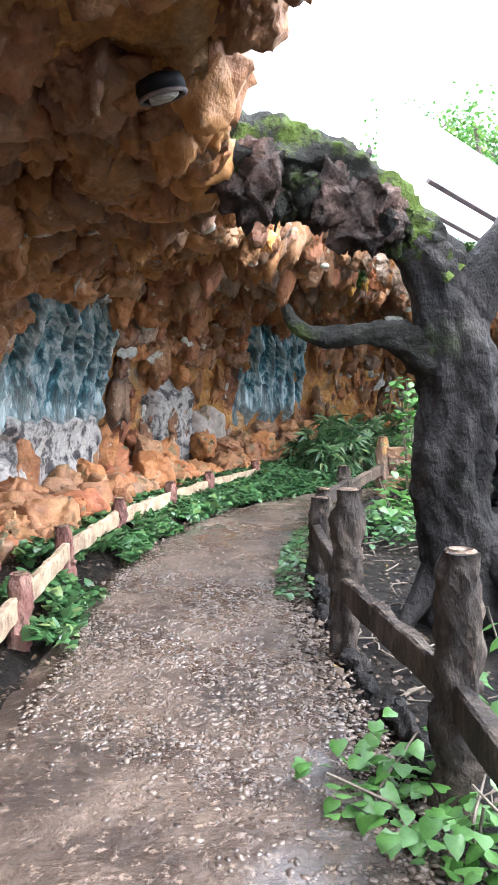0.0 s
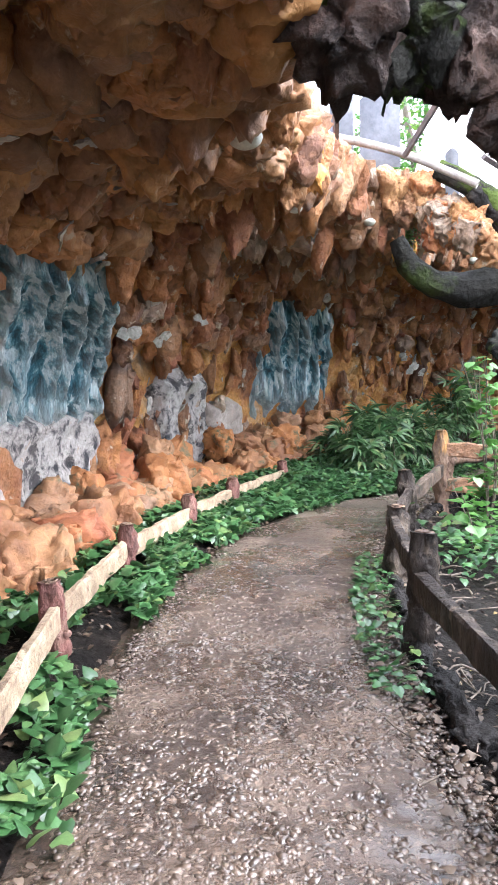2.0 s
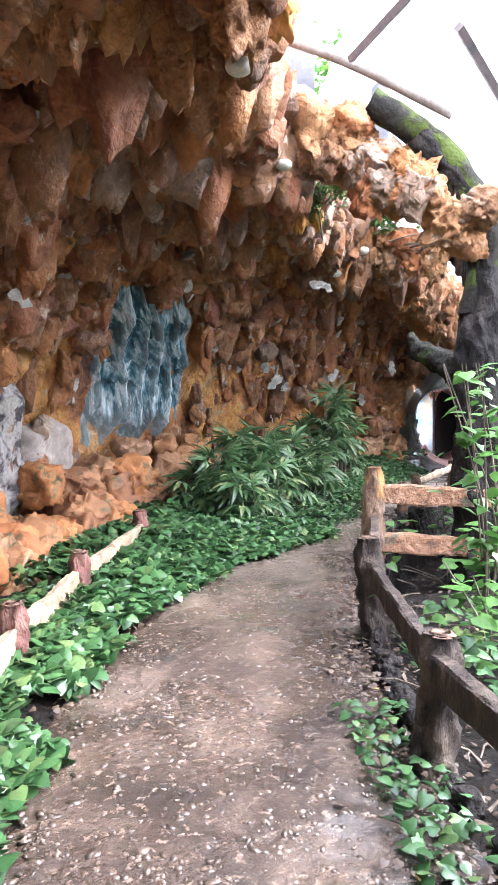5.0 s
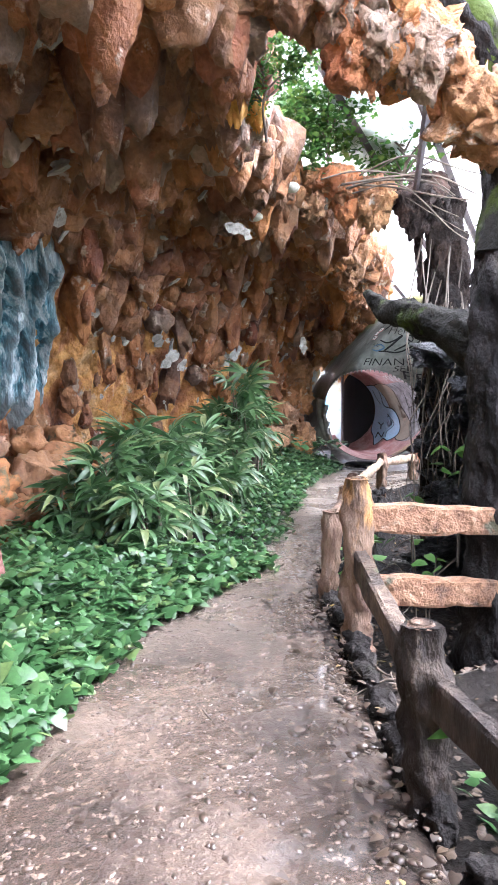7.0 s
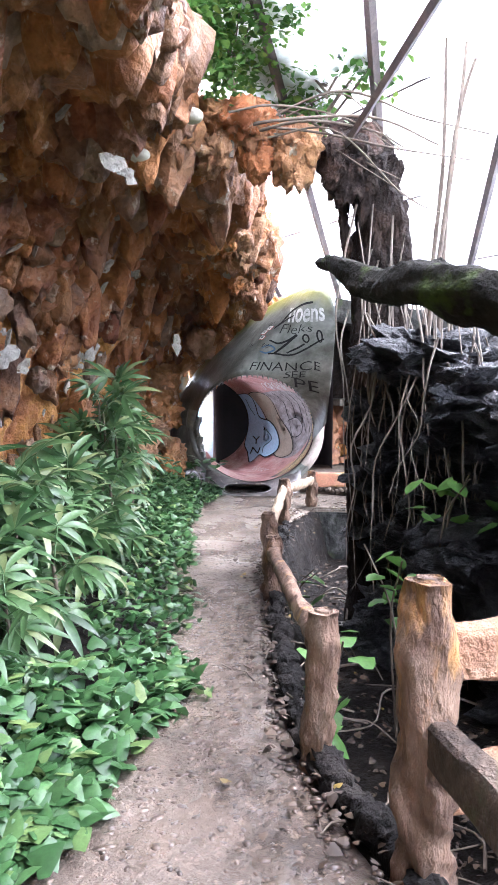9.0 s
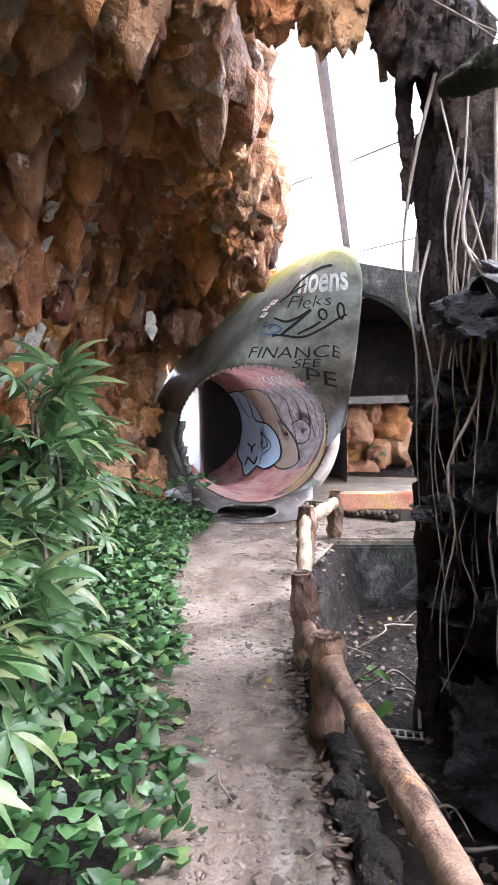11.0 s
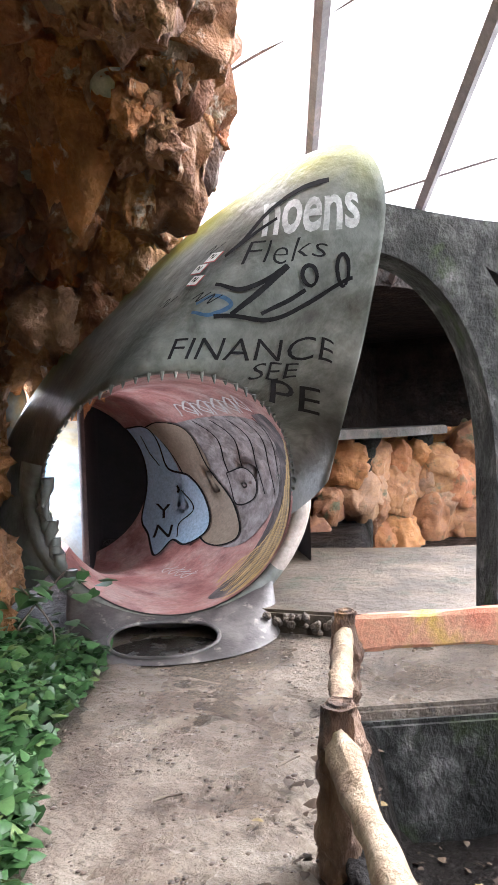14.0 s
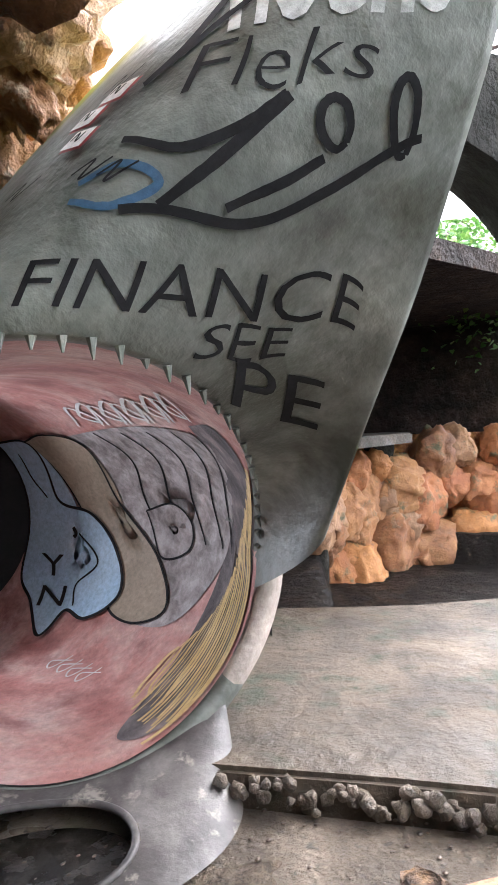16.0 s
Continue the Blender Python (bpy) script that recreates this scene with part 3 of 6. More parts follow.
def log_post(x, y, h, r, material, label, group, lean=(0, 0)):
    t = thing("fence_post", label, "fence post", (x, y, -0.08), group)
    seed = random.uniform(0, 50)
    pts = [(0, 0, 0), (lean[0] * 0.4, lean[1] * 0.4, 0.4 * h), (lean[0], lean[1], h + 0.08)]
    v, f = tube_np(spline(pts, 30), [r * 1.2, r * 1.0, r * 0.9, r * 1.06, r * 0.92, r * 1.02, r * 1.05, r * 0.8], 18, 0.42, 12, seed)
    put("trunk", mesh_np("trunk", v, clean(f), material), t)
    v, f = tube_np([(lean[0], lean[1], h + 0.075), (lean[0], lean[1], h + 0.088)], [r * 0.7, r * 0.5], 12, 0.2, 9, seed)
    put("cut_end", mesh_np("cut_end", v, clean(f), M_POST), t, "paler sawn end")
    kv, kf = rock_shape(seed, 1, 0, 0.3)
    put("knot", mesh_np("knot", kv * r * 0.4, kf, material), t, "", Matrix.Translation((r * 0.85, -0.3 * r, h * 0.55)))
    return t


def board(a, b, half, thick, material, label, group):
    """A rough sawn board on edge between two posts."""
    a, b = np.array(a, float), np.array(b, float)
    d = b - a
    side = np.array([d[1], -d[0], 0]) / np.linalg.norm(d[:2])
    prof = [(-1, -0.8), (-0.7, -1), (0.7, -1), (1, -0.8), (1, 0.8), (0.7, 1), (-0.7, 1), (-1, 0.8)]
    vs, fs, n = [], [], 22
    for k in range(n):
        c = a + d * k / (n - 1)
        for j, (s, u) in enumerate(prof):
            w = 1 + 0.22 * noise.noise(Vector((k * 0.35 + a[0] * 7, j * 0.6, a[1]))) + 0.12 * noise.noise(Vector((k * 0.9 + a[0] * 3, j * 0.9, a[1] * 5)))
            vs.append(c + side * s * thick * w + np.array([0, 0, u * half * w]))
    for k in range(n - 1):
        for j in range(8):
            i = (j + 1) % 8
            fs.append((k * 8 + j, k * 8 + i, (k + 1) * 8 + i, (k + 1) * 8 + j))
    fs += [tuple(range(8))[::-1], tuple(range((n - 1) * 8, n * 8))]
    return tagged(put("fence_rail", mesh_np("fence_rail", vs, fs, material, False)), label, "fence rail", group)


def rail(a, b, r, material, label, flat=0.5, group=""):
    """A rough rail between two points, flattened to a board where flat is small."""
    a, b = np.array(a, float), np.array(b, float)
    n = 26
    pts = [a + (b - a) * k / (n - 1) + np.array([0, 0, 0.015 * noise.noise(Vector((k * 0.5, a[0] * 3, a[1])))]) for k in range(n)]
    v, f = tube_np(pts, [r, r * 0.88, r * 1.05, r * 0.9, r], 16, 0.34, 9, a[0] * 5)
    d = b - a
    if flat < 0.5:
        along = d / np.linalg.norm(d)
        for q in range(len(v)):
            c = a + along * ((v[q] - a) @ along)
            o = v[q] - c
            m = np.abs(o).max() + 1e-9
            v[q] = c + o * (0.5 + 0.5 * np.linalg.norm(o) / m)
    side = np.array([d[1], -d[0], 0]) / np.linalg.norm(d[:2])
    mid = (a + b) / 2
    v = v - np.outer((v - mid) @ side, side) * (1 - flat)
    ob = put("fence_rail", mesh_np("fence_rail", v, clean(f), material))
    return tagged(ob, label, "fence rail", group)


LEFT = [(-1.25, 2.4), (-1.38, 4.0), (-1.5, 5.55), (-1.4, 7.1), (-1.03, 8.55), (-0.64, 9.75), (0.02, 11.35)]
for i, (x, y) in enumerate(LEFT):
    log_post(x, y, 0.47, 0.07, M_POSTRED, "short reddish cement log fence post beside ivy", "low fence posts", (random.uniform(-0.03, 0.03), random.uniform(-0.03, 0.03)))
    if i:
        p = LEFT[i - 1]
        board((p[0], p[1], 0.27), (x, y, 0.27), 0.075, 0.028, M_RAIL, "pale weathered board rail of the low fence", "low fence rails")
RIGHT = [(0.80, 0.9, 0.95), (0.77, 2.5, 0.94), (0.54, 3.97, 0.97), (0.52, 5.6, 0.68), (0.70, 7.2, 0.55), (1.15, 8.66, 0.64)]
for i, (x, y, h) in enumerate(RIGHT):
    log_post(x, y, h, 0.085, M_DARKPOST, "dark damp cement log fence post", "dark fence posts", (random.uniform(-0.04, 0.04), random.uniform(-0.04, 0.04)))
    if i:
        p = RIGHT[i - 1]
        board((p[0], p[1], 0.42), (x, y, 0.40), 0.075, 0.032, M_DARKPOST, "dark weathered cement board rail", "dark fence rails")
log_post(1.86, 10.08, 0.93, 0.082, M_POST, "tall orange-brown cement log post at the pond", "pond fence posts")
M_OLDRAIL = surface("weathered_brown_rail", [(0.3, (0.03, 0.02, 0.014)), (0.5, (0.11, 0.075, 0.05)), (0.7, (0.21, 0.15, 0.10))], 6, 34, 0.75, 0.9, spots=(5, 0.58, 0.68, (0.08, 0.085, 0.04)), crag=(12, 0.06))
board((1.86, 10.08, 0.46), (1.15, 8.66, 0.36), 0.075, 0.04, M_OLDRAIL, "weathered brown cement board rail", "dark fence rails")
M_FLAKE = surface("flaking_orange_rail", [(0.3, (0.10, 0.06, 0.04)), (0.45, (0.34, 0.17, 0.09)), (0.56, (0.46, 0.26, 0.15)), (0.7, (0.42, 0.36, 0.27))], 5, 26, 0.75, 0.9, spots=(4, 0.56, 0.64, (0.13, 0.12, 0.075)), crag=(10, 0.08))
for z in (0.70, 0.28):
    board((1.86, 10.08, z), (3.0, 9.45, z - 0.03), 0.08, 0.045, M_FLAKE, "flaking orange-brown cement rail at the pond", "pond fence rails")
POND = [(2.12, 10.78, 0.60, 0.066), (3.42, 12.45, 0.45, 0.068), (3.98, 13.08, 0.46, 0.066), (5.28, 14.28, 0.5, 0.068), (6.36, 14.9, 0.44, 0.07)]
for i, (x, y, h, r) in enumerate(POND):
    log_post(x, y, h, r, M_POST, "grey-brown cement log post at the pond edge", "pond fence posts", (random.uniform(-0.03, 0.03), random.uniform(-0.03, 0.03)))
    if i:
        p = POND[i - 1]
        rail((p[0], p[1], p[2] - 0.12), (x, y, h - (0.12 if i != 2 else 0.3)), 0.055, M_RAIL if i > 2 else M_POST, "thin bleached cement log rail", 0.8, "pond fence rails")
board((6.36, 14.9, 0.34), (7.55, 13.62, 0.34), 0.085, 0.03, M_ORANGE, "orange and yellow painted board rail", "pond fence rails")
log_post(7.55, 13.62, 0.42, 0.07, M_POST, "grey-brown cement log post at the pond edge", "pond fence posts")

# root-like kerb along the path
kerb_mesh = [mesh_np("stone", *rock_shape(500 + k, 3, 0, 0.45), M_BARK) for k in range(7)]
for i in range(6):
    seg = spline(PATH_R, 120)[18 + i * 15: 36 + i * 15]
    kerb = thing("kerb", "row of dark rough stones set as a path kerb", "kerb", (seg[0][0], seg[0][1], -0.04), "path kerbs")
    for q in range(11):
        p, e = seg[min(len(seg) - 1, int(q * len(seg) / 11))], seg[min(len(seg) - 1, int(q * len(seg) / 11) + 1)]
        yaw = math.atan2(seg[-1][1] - seg[0][1], seg[-1][0] - seg[0][0])
        put("stone", kerb_mesh[(i * 5 + q) % 7], kerb, "", Matrix.Translation((p[0] - seg[0][0] + 0.06 + random.uniform(-0.02, 0.02), p[1] - seg[0][1], 0.045 + random.uniform(-0.01, 0.015))) @ Euler((random.uniform(-0.15, 0.15), random.uniform(-0.15, 0.15), yaw + random.uniform(-0.25, 0.25))).to_matrix().to_4x4() @ Matrix.Diagonal((random.uniform(0.09, 0.14), random.uniform(0.055, 0.08), random.uniform(0.045, 0.07), 1)))

# ---- trees that are cast in cement ----
t1 = thing("arched_tree", "dark cement tree arching over the path with mossy limb", "tree", (1.55, 4.9, -0.1))


def tree_limb(parent, name, pts, radii, material, **k):
    o = limb(name, pts, radii, material, **k)
    o.parent = parent
    o.matrix_parent_inverse = Matrix.Translation(parent.location).inverted()
    return o


tree_limb(t1, "trunk", [(1.70, 4.95, -0.2), (1.52, 4.92, 0.3), (1.42, 4.9, 0.9), (1.46, 4.9, 1.5), (1.40, 4.9, 2.0), (1.30, 4.9, 2.35), (1.08, 4.88, 2.62)], [0.5, 0.3, 0.26, 0.25, 0.24, 0.22, 0.17], M_BARK, n=110, seg=44, bump=0.27, scale=3.8)
tree_limb(t1, "arch_limb", [(1.35, 4.9, 2.3), (1.1, 4.88, 2.6), (0.7, 4.82, 2.95), (0.3, 4.75, 3.08), (-0.15, 4.65, 3.12)], [0.2, 0.19, 0.2, 0.22, 0.24], M_ARCHMOSS, n=60, seg=28, bump=0.4, scale=6.0)
tree_limb(t1, "low_branch", [(1.40, 4.9, 1.62), (1.15, 4.87, 1.86), (0.85, 4.84, 1.93), (0.5, 4.8, 1.90), (0.32, 4.78, 1.98), (0.24, 4.78, 2.12)], [0.19, 0.12, 0.085, 0.07, 0.05, 0.03], M_MOSS, n=60, seg=22, bump=0.4, scale=7.0)
tree_limb(t1, "upper_limb", [(1.42, 4.9, 2.0), (1.75, 4.85, 2.5), (2.2, 4.8, 3.1), (2.5, 4.7, 4.0)], [0.2, 0.17, 0.14, 0.1], M_BARK, n=26)
tree_limb(t1, "root", [(1.45, 4.9, 0.5), (1.2, 4.75, 0.15), (1.0, 4.55, -0.05)], [0.13, 0.09, 0.04], M_BARK, n=14)
tree_limb(t1, "root", [(1.6, 4.9, 0.6), (1.75, 4.5, 0.2), (1.7, 4.1, -0.08)], [0.15, 0.10, 0.05], M_BARK, n=14)
for c, s in (((0.82, 4.75, 2.68), 0.24), ((0.55, 4.7, 2.85), 0.2), ((0.25, 4.65, 2.85), 0.18), ((0.02, 4.6, 2.9), 0.22), ((0.95, 4.75, 2.62), 0.16)):
    v, f = rock_shape(c[0] * 10, 4, 0.2, 0.55)
    o = put("hanging_rock", mesh_np("hanging_rock", v * s + np.array(c) - np.array((1.55, 4.9, -0.1)), f, M_BROWNROCK if s > 0.19 else M_MOSS), t1)

t2 = thing("arched_tree", "tall dark cement tree with a mossy limb joining the rock", "tree", (2.65, 9.85, -0.3))
tree_limb(t2, "trunk", [(2.85, 9.8, -0.4), (2.76, 9.8, 0.3), (2.72, 9.8, 1.2), (2.74, 9.82, 2.0), (2.80, 9.86, 2.7), (2.55, 9.9, 3.3), (2.2, 9.95, 3.7)], [0.36, 0.24, 0.22, 0.21, 0.17, 0.15, 0.12], M_BARK, n=110, seg=44, bump=0.3, scale=5.5)
tree_limb(t2, "mossy_limb", [(2.73, 9.84, 2.2), (2.78, 9.86, 2.8), (2.52, 9.9, 3.35), (2.2, 9.95, 3.7), (1.8, 10.05, 3.95)], [0.18, 0.18, 0.16, 0.13, 0.11], M_ARCHMOSS, n=26, bump=0.2)
tree_limb(t2, "low_branch", [(2.78, 9.8, 1.45), (2.70, 10.25, 1.80), (2.74, 10.8, 1.95), (2.92, 11.2, 2.02), (3.0, 11.5, 2.16), (3.15, 11.75, 2.22)], [0.17, 0.12, 0.095, 0.075, 0.05, 0.03], M_MOSS, n=60, seg=22, bump=0.4, scale=7.0)
random.seed(8)
for k in range(34):
    t = random.random()
    c = np.array([1.2, 10.4, 3.75]) * (1 - t) + np.array([2.65, 9.6, 2.85]) * t + np.array([random.uniform(-0.12, 0.12), random.uniform(-0.15, 0.15), 0.12 * math.sin(t * 3.1) + random.uniform(-0.2, 0.2)])
    s = random.uniform(0.11, 0.22)
    v, f = rock_shape(k + 40, 4, random.choice((0, 0.4)), 0.5)
    tagged(put("arch_rock", mesh_np("arch_rock", v * s + c, f, random.choice((M_ROCK, M_ROCK_OBJ, M_ROCK_OBJ)))), "orange and grey cement rock of the overhead arch", "rock", "arch rocks")
for k in range(26):
    t = random.random()
    c = np.array([3.55, 13.5, 3.5]) * (1 - t) + np.array([4.9, 12.8, 3.4]) * t + np.array([random.uniform(-0.12, 0.12), random.uniform(-0.12, 0.12), random.uniform(-0.15, 0.2)])
    v, f = rock_shape(k + 70, 4, random.choice((0, 0.6)), 0.5)
    tagged(put("arch_rock", mesh_np("arch_rock", v * random.uniform(0.1, 0.19) + c, f, M_ROCK_OBJ if t < 0.6 else M_BROWNROCK)), "red-brown cement rock of the far arch", "rock", "arch rocks")

for k in range(44):
    t = random.random()
    c = np.array([4.3, 14.0, 3.35]) * (1 - t) + np.array([6.35, 15.85, 2.75]) * t + np.array([random.uniform(-0.35, 0.0), random.uniform(-0.05, 0.15), random.uniform(-0.15, 0.45)])
    v, f = rock_shape(k + 210, 4, random.choice((0, 0.3)), 0.62)
    tagged(put("lip_rock", mesh_np("lip_rock", v * random.uniform(0.09, 0.2) + c, f, M_ROCK_OBJ)), "porous orange-brown cement rock at the edge of the vault", "rock", "vault edge rocks")

random.seed(19)
for k in range(70):
    t = random.random()
    back, up = random.random() ** 1.3, random.random()
    c = np.array([4.9, 14.65, 3.3]) * (1 - t) + np.array([6.42, 15.78, 2.88]) * t + np.array([-0.62, 0.78, 0.0]) * 0.75 * back + np.array([0, 0, 0.55 * up * (1 - 0.4 * t)])
    r = random.uniform(0.13, 0.27) * (0.8 if back < 0.2 else 1.15)
    if np.linalg.norm(c - np.array((5.56, 15.45, 2.84))) < 0.36:
        continue
    put("rock", drop_mesh[k % 9], grotto, "", Matrix.Translation(c) @ Matrix(any_turn(0.6).tolist()).to_4x4() @ Matrix.Diagonal((r, r, r * 0.9, 1)))

# black rock mass and root pillar beside the pond
random.seed(9)
items = []
outcrop = thing("black_rock_outcrop", "black craggy cement rock outcrop over the pond", "rock")
crag = [mesh_np("crag", *rock_shape(100 + k, 4, 0, 0.6), M_BLACKROCK) for k in range(9)]
for k in range(280):
    x, y = random.uniform(3.7, 6.2), random.uniform(9.2, 12.7)
    if x < 3.8 + (y - 10.5) * 0.42:
        continue
    z = random.uniform(-0.6, 1.75)
    s = random.uniform(0.2, 0.46)
    put("crag", crag[k % 9], outcrop, "", Matrix.Translation((x, y, z)) @ Euler((random.uniform(-0.3, 0.3), random.uniform(-0.3, 0.3), random.uniform(0, 6.3))).to_matrix().to_4x4() @ Matrix.Diagonal((s, s, s * 0.5, 1)))
items = []
for k in range(110):
    z = -0.7 + 4.0 * (k / 110)
    r = 0.17
    w = random.uniform(0, 6.3)
    v, f = rock_shape(130 + k % 9, 3, 0.3, 0.6)
    items.append((v * np.array([0.11, 0.11, 0.27]) * random.uniform(0.8, 1.4) + np.array((4.98 + r * math.cos(w) * 0.7, 12.79 + r * math.sin(w) * 0.7, z)), f))
v, f = gather(items)
tagged(put("root_pillar", mesh_np("root_pillar", v, f, M_CAVE)), "black cement rock pillar hung with roots", "rock")

# ---- the gaping fish head ----
FO, FU, FV = np.array([6.26, 16.0, 0.0]), np.array([0.73, -0.68, 0.0]), np.array([0.68, 0.73, 0.0])


def fish(u, v, z):
    return FO + FU * u + FV * v + np.array([0, 0, z])


def rim(th):
    s, c = math.sin(th), math.cos(th)
    v = 0.9 * c * c - 0.4 * s if s > 0 else 0.9 * c * c + 0.62 * s * s
    return np.array([0.07 + 0.87 * c, v, 0.86 + 0.79 * s if s > 0 else 0.86 + 0.74 * s])


head = thing("fish_head", "giant grey cement fish head with gaping mouth covered in graffiti", "sculpture", tuple(FO))
OUT = [(-1.16, 1.25, 0.05), (-1.17, 1.25, 0.85), (-0.98, 1.25, 1.4), (-0.55, 1.2, 2.0), (-0.02, 0.9, 2.42), (0.46, 0.1, 2.64), (0.88, -0.62, 2.72), (1.09, -0.75, 2.47), (1.12, -0.35, 1.9), (1.11, 0.1, 1.4), (1.09, 0.45, 0.98)]
NH, NK = 72, 16
out_c = spline(OUT, NH)
rim_c = np.array([rim(math.radians(a)) for a in np.interp(np.arange(NH), [0, NH - 1], [212, -12])])


def head_point(i, k):
    """i along the jaw, k from the lip (0) to the outline (1)."""
    j = min(int(i), NH - 2)
    f = i - j
    a = rim_c[j] * (1 - f) + rim_c[j + 1] * f
    b = out_c[j] * (1 - f) + out_c[j + 1] * f
    p = a * (1 - k) + b * k
    swell = 4 * k * (1 - k) * 0.10
    return p + np.array([0.15 * swell, -swell, 0.2 * swell])


vs, fs = [], []
for i in range(NH):
    lip = rim_c[i]
    row = [lip + np.array([0, 0.16, 0.03]), lip + np.array([0, 0.04, -0.015])]
    row += [head_point(i, k / NK) for k in range(NK + 1)]
    o = out_c[i]
    row += [o + np.array([-0.04, 0.12, 0.02]), o + np.array([-0.12, 0.35, -0.02]), np.array([o[0] * 0.9 - 0.08, 1.6, o[2] * 0.95])]
    vs += [fish(*p) - FO for p in row]
n = NK + 6
for i in range(NH - 1):
    for k in range(n - 1):
        fs.append((i * n + k, i * n + k + 1, (i + 1) * n + k + 1, (i + 1) * n + k))
me = mesh_np("upper_jaw", vs, fs, M_SHARK)
algae = me.attributes.new("algae", "FLOAT", "POINT")
lay = []
for i in range(NH):
    for k in range(n):
        ridge = max(0, min(1, ((k - 2) / NK - 0.80) / 0.2)) * max(0, min(1, (i - 14) / 10)) * max(0, min(1, (50 - i) / 8))
        lay.append(max(0, min(1, 1.1 * ridge + 0.9 * ridge * noise.noise(Vector((i * 0.5, k * 0.5, 3))))))
algae.data.foreach_set("value", lay)
put("upper_jaw", me, head)

# tube of the mouth, bending away
def lining_point(t, deg):
    """t from the lip (0) to the far end (1), deg round the mouth from its right side."""
    r = rim(math.radians(deg))
    cu = -0.95 * max(0, t - 0.25) ** 1.6 * 1.72
    return np.array([r[0] + cu, r[1] * (1 - t) + t * 2.75, r[2]])


vs, fs = [], []
nt, nv = 110, 70
for i in range(nv):
    for k in range(nt):
        vs.append(fish(*lining_point(i / (nv - 1), -150 + 265 * k / (nt - 1))) - FO)
for i in range(nv - 1):
    for k in range(nt - 1):
        fs.append((i * nt + k, i * nt + k + 1, (i + 1) * nt + k + 1, (i + 1) * nt + k))
put("mouth_lining", mesh_np("mouth_lining", vs, fs, M_PINK), head, "pink painted mouth lining with graffiti")

# lower jaw: a thick lip down to the landing
vs, fs = [], []
NJ = 60
for i in range(NJ):
    th = math.radians(-200 + 225 * i / (NJ - 1))
    r = rim(th)
    c, s = math.cos(th), math.sin(th)
    k = 1 + 0.04 * fbm((c * 3, s * 3, 0), 1.0)
    row = [r + np.array([0.03 * c, 0.12, 0.03 * s]), r + np.array([0.012 * c, 0.0, 0.012 * s]), r + np.array([0.06 * c * k, -0.03, 0.06 * s]), r + np.array([0.13 * c * k, 0.02, 0.10 * s]), r + np.array([0.17 * c * k, 0.14, 0.11 * s])]
    row.append(np.array([row[-1][0] * 1.0, row[-1][1] + 0.2, max(-0.1, row[-1][2] - 0.1)]))
    vs += [fish(*p) - FO for p in row]
for i in range(NJ - 1):
    for k in range(5):
        fs.append((i * 6 + k, i * 6 + k + 1, (i + 1) * 6 + k + 1, (i + 1) * 6 + k))
cut = int(NJ * 0.70)
put("lower_jaw", mesh_np("lower_jaw", vs[:(cut + 1) * 6], fs[:cut * 5], M_SHARK), head)
put("jaw_corner", mesh_np("jaw_corner", vs[cut * 6:], [tuple(q - cut * 6 for q in f) for f in fs[cut * 5:]], M_GUM), head, "pale flaking corner of the jaw")

# apron: the jaw slopes down to the landing, with a round hole in it
def apron_point(u, r):
    c = max(-0.99, min(0.99, (u - 0.07) / 0.87))
    s = -math.sqrt(1 - c * c)
    vb, zb = 0.9 * c * c + 0.62 * s * s + 0.05, 0.86 + 0.74 * s - 0.015
    q = max(-1.0, min(1.0, (u - 0.05) / 0.70))
    vf = 0.58 - 0.60 * math.sqrt(1 - q * q)
    return np.array([u, vf + (vb - vf) * r, 0.004 + (zb - 0.004) * r ** 1.6 + 0.035 * math.sin(math.pi * r) ** 0.7])


vs, fs = [], []
NU, NR = 110, 60
us = [0.05 + 0.699 * math.sin((k / (NU - 1) - 0.5) * math.pi) for k in range(NU)]
for u in us:
    for k in range(NR):
        vs.append(fish(*apron_point(u, k / (NR - 1))) - FO)


def in_hole(p):
    return ((p[0] + 0.02) / 0.34) ** 2 + ((p[1] - 0.29) / 0.235) ** 2 < 1


for i in range(NU - 1):
    for k in range(NR - 1):
        if not in_hole(apron_point(us[i], (k + 0.5) / (NR - 1))):
            q = i * NR + k
            fs.append((q, q + 1, q + NR + 1, q + NR))
put("apron", mesh_np("apron", vs, fs, M_APRON), head)
ring = []
for k in range(49):
    w = 2 * math.pi * k / 48
    u, v = -0.02 + 0.34 * math.cos(w), 0.29 + 0.235 * math.sin(w)
    lo, hi = apron_point(u, 0), apron_point(u, 1)
    ring.append(fish(u, v, apron_point(u, max(0, min(1, (v - lo[1]) / (hi[1] - lo[1]))))[2]) - FO)
v, f = tube_np(ring, [0.014, 0.014], 8, cap=False)
put("hole_rim", mesh_np("hole_rim", v, f, M_APRON), head)
# shallow wet disc, painted dark so that it reads as a shaded hole
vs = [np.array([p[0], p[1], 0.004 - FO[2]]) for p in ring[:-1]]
put("hole_floor", mesh_np("hole_floor", vs, [tuple(range(48))], M_WETSHADE, False), head, "wet floor of the hole, coloured dark for the shade of its depth")

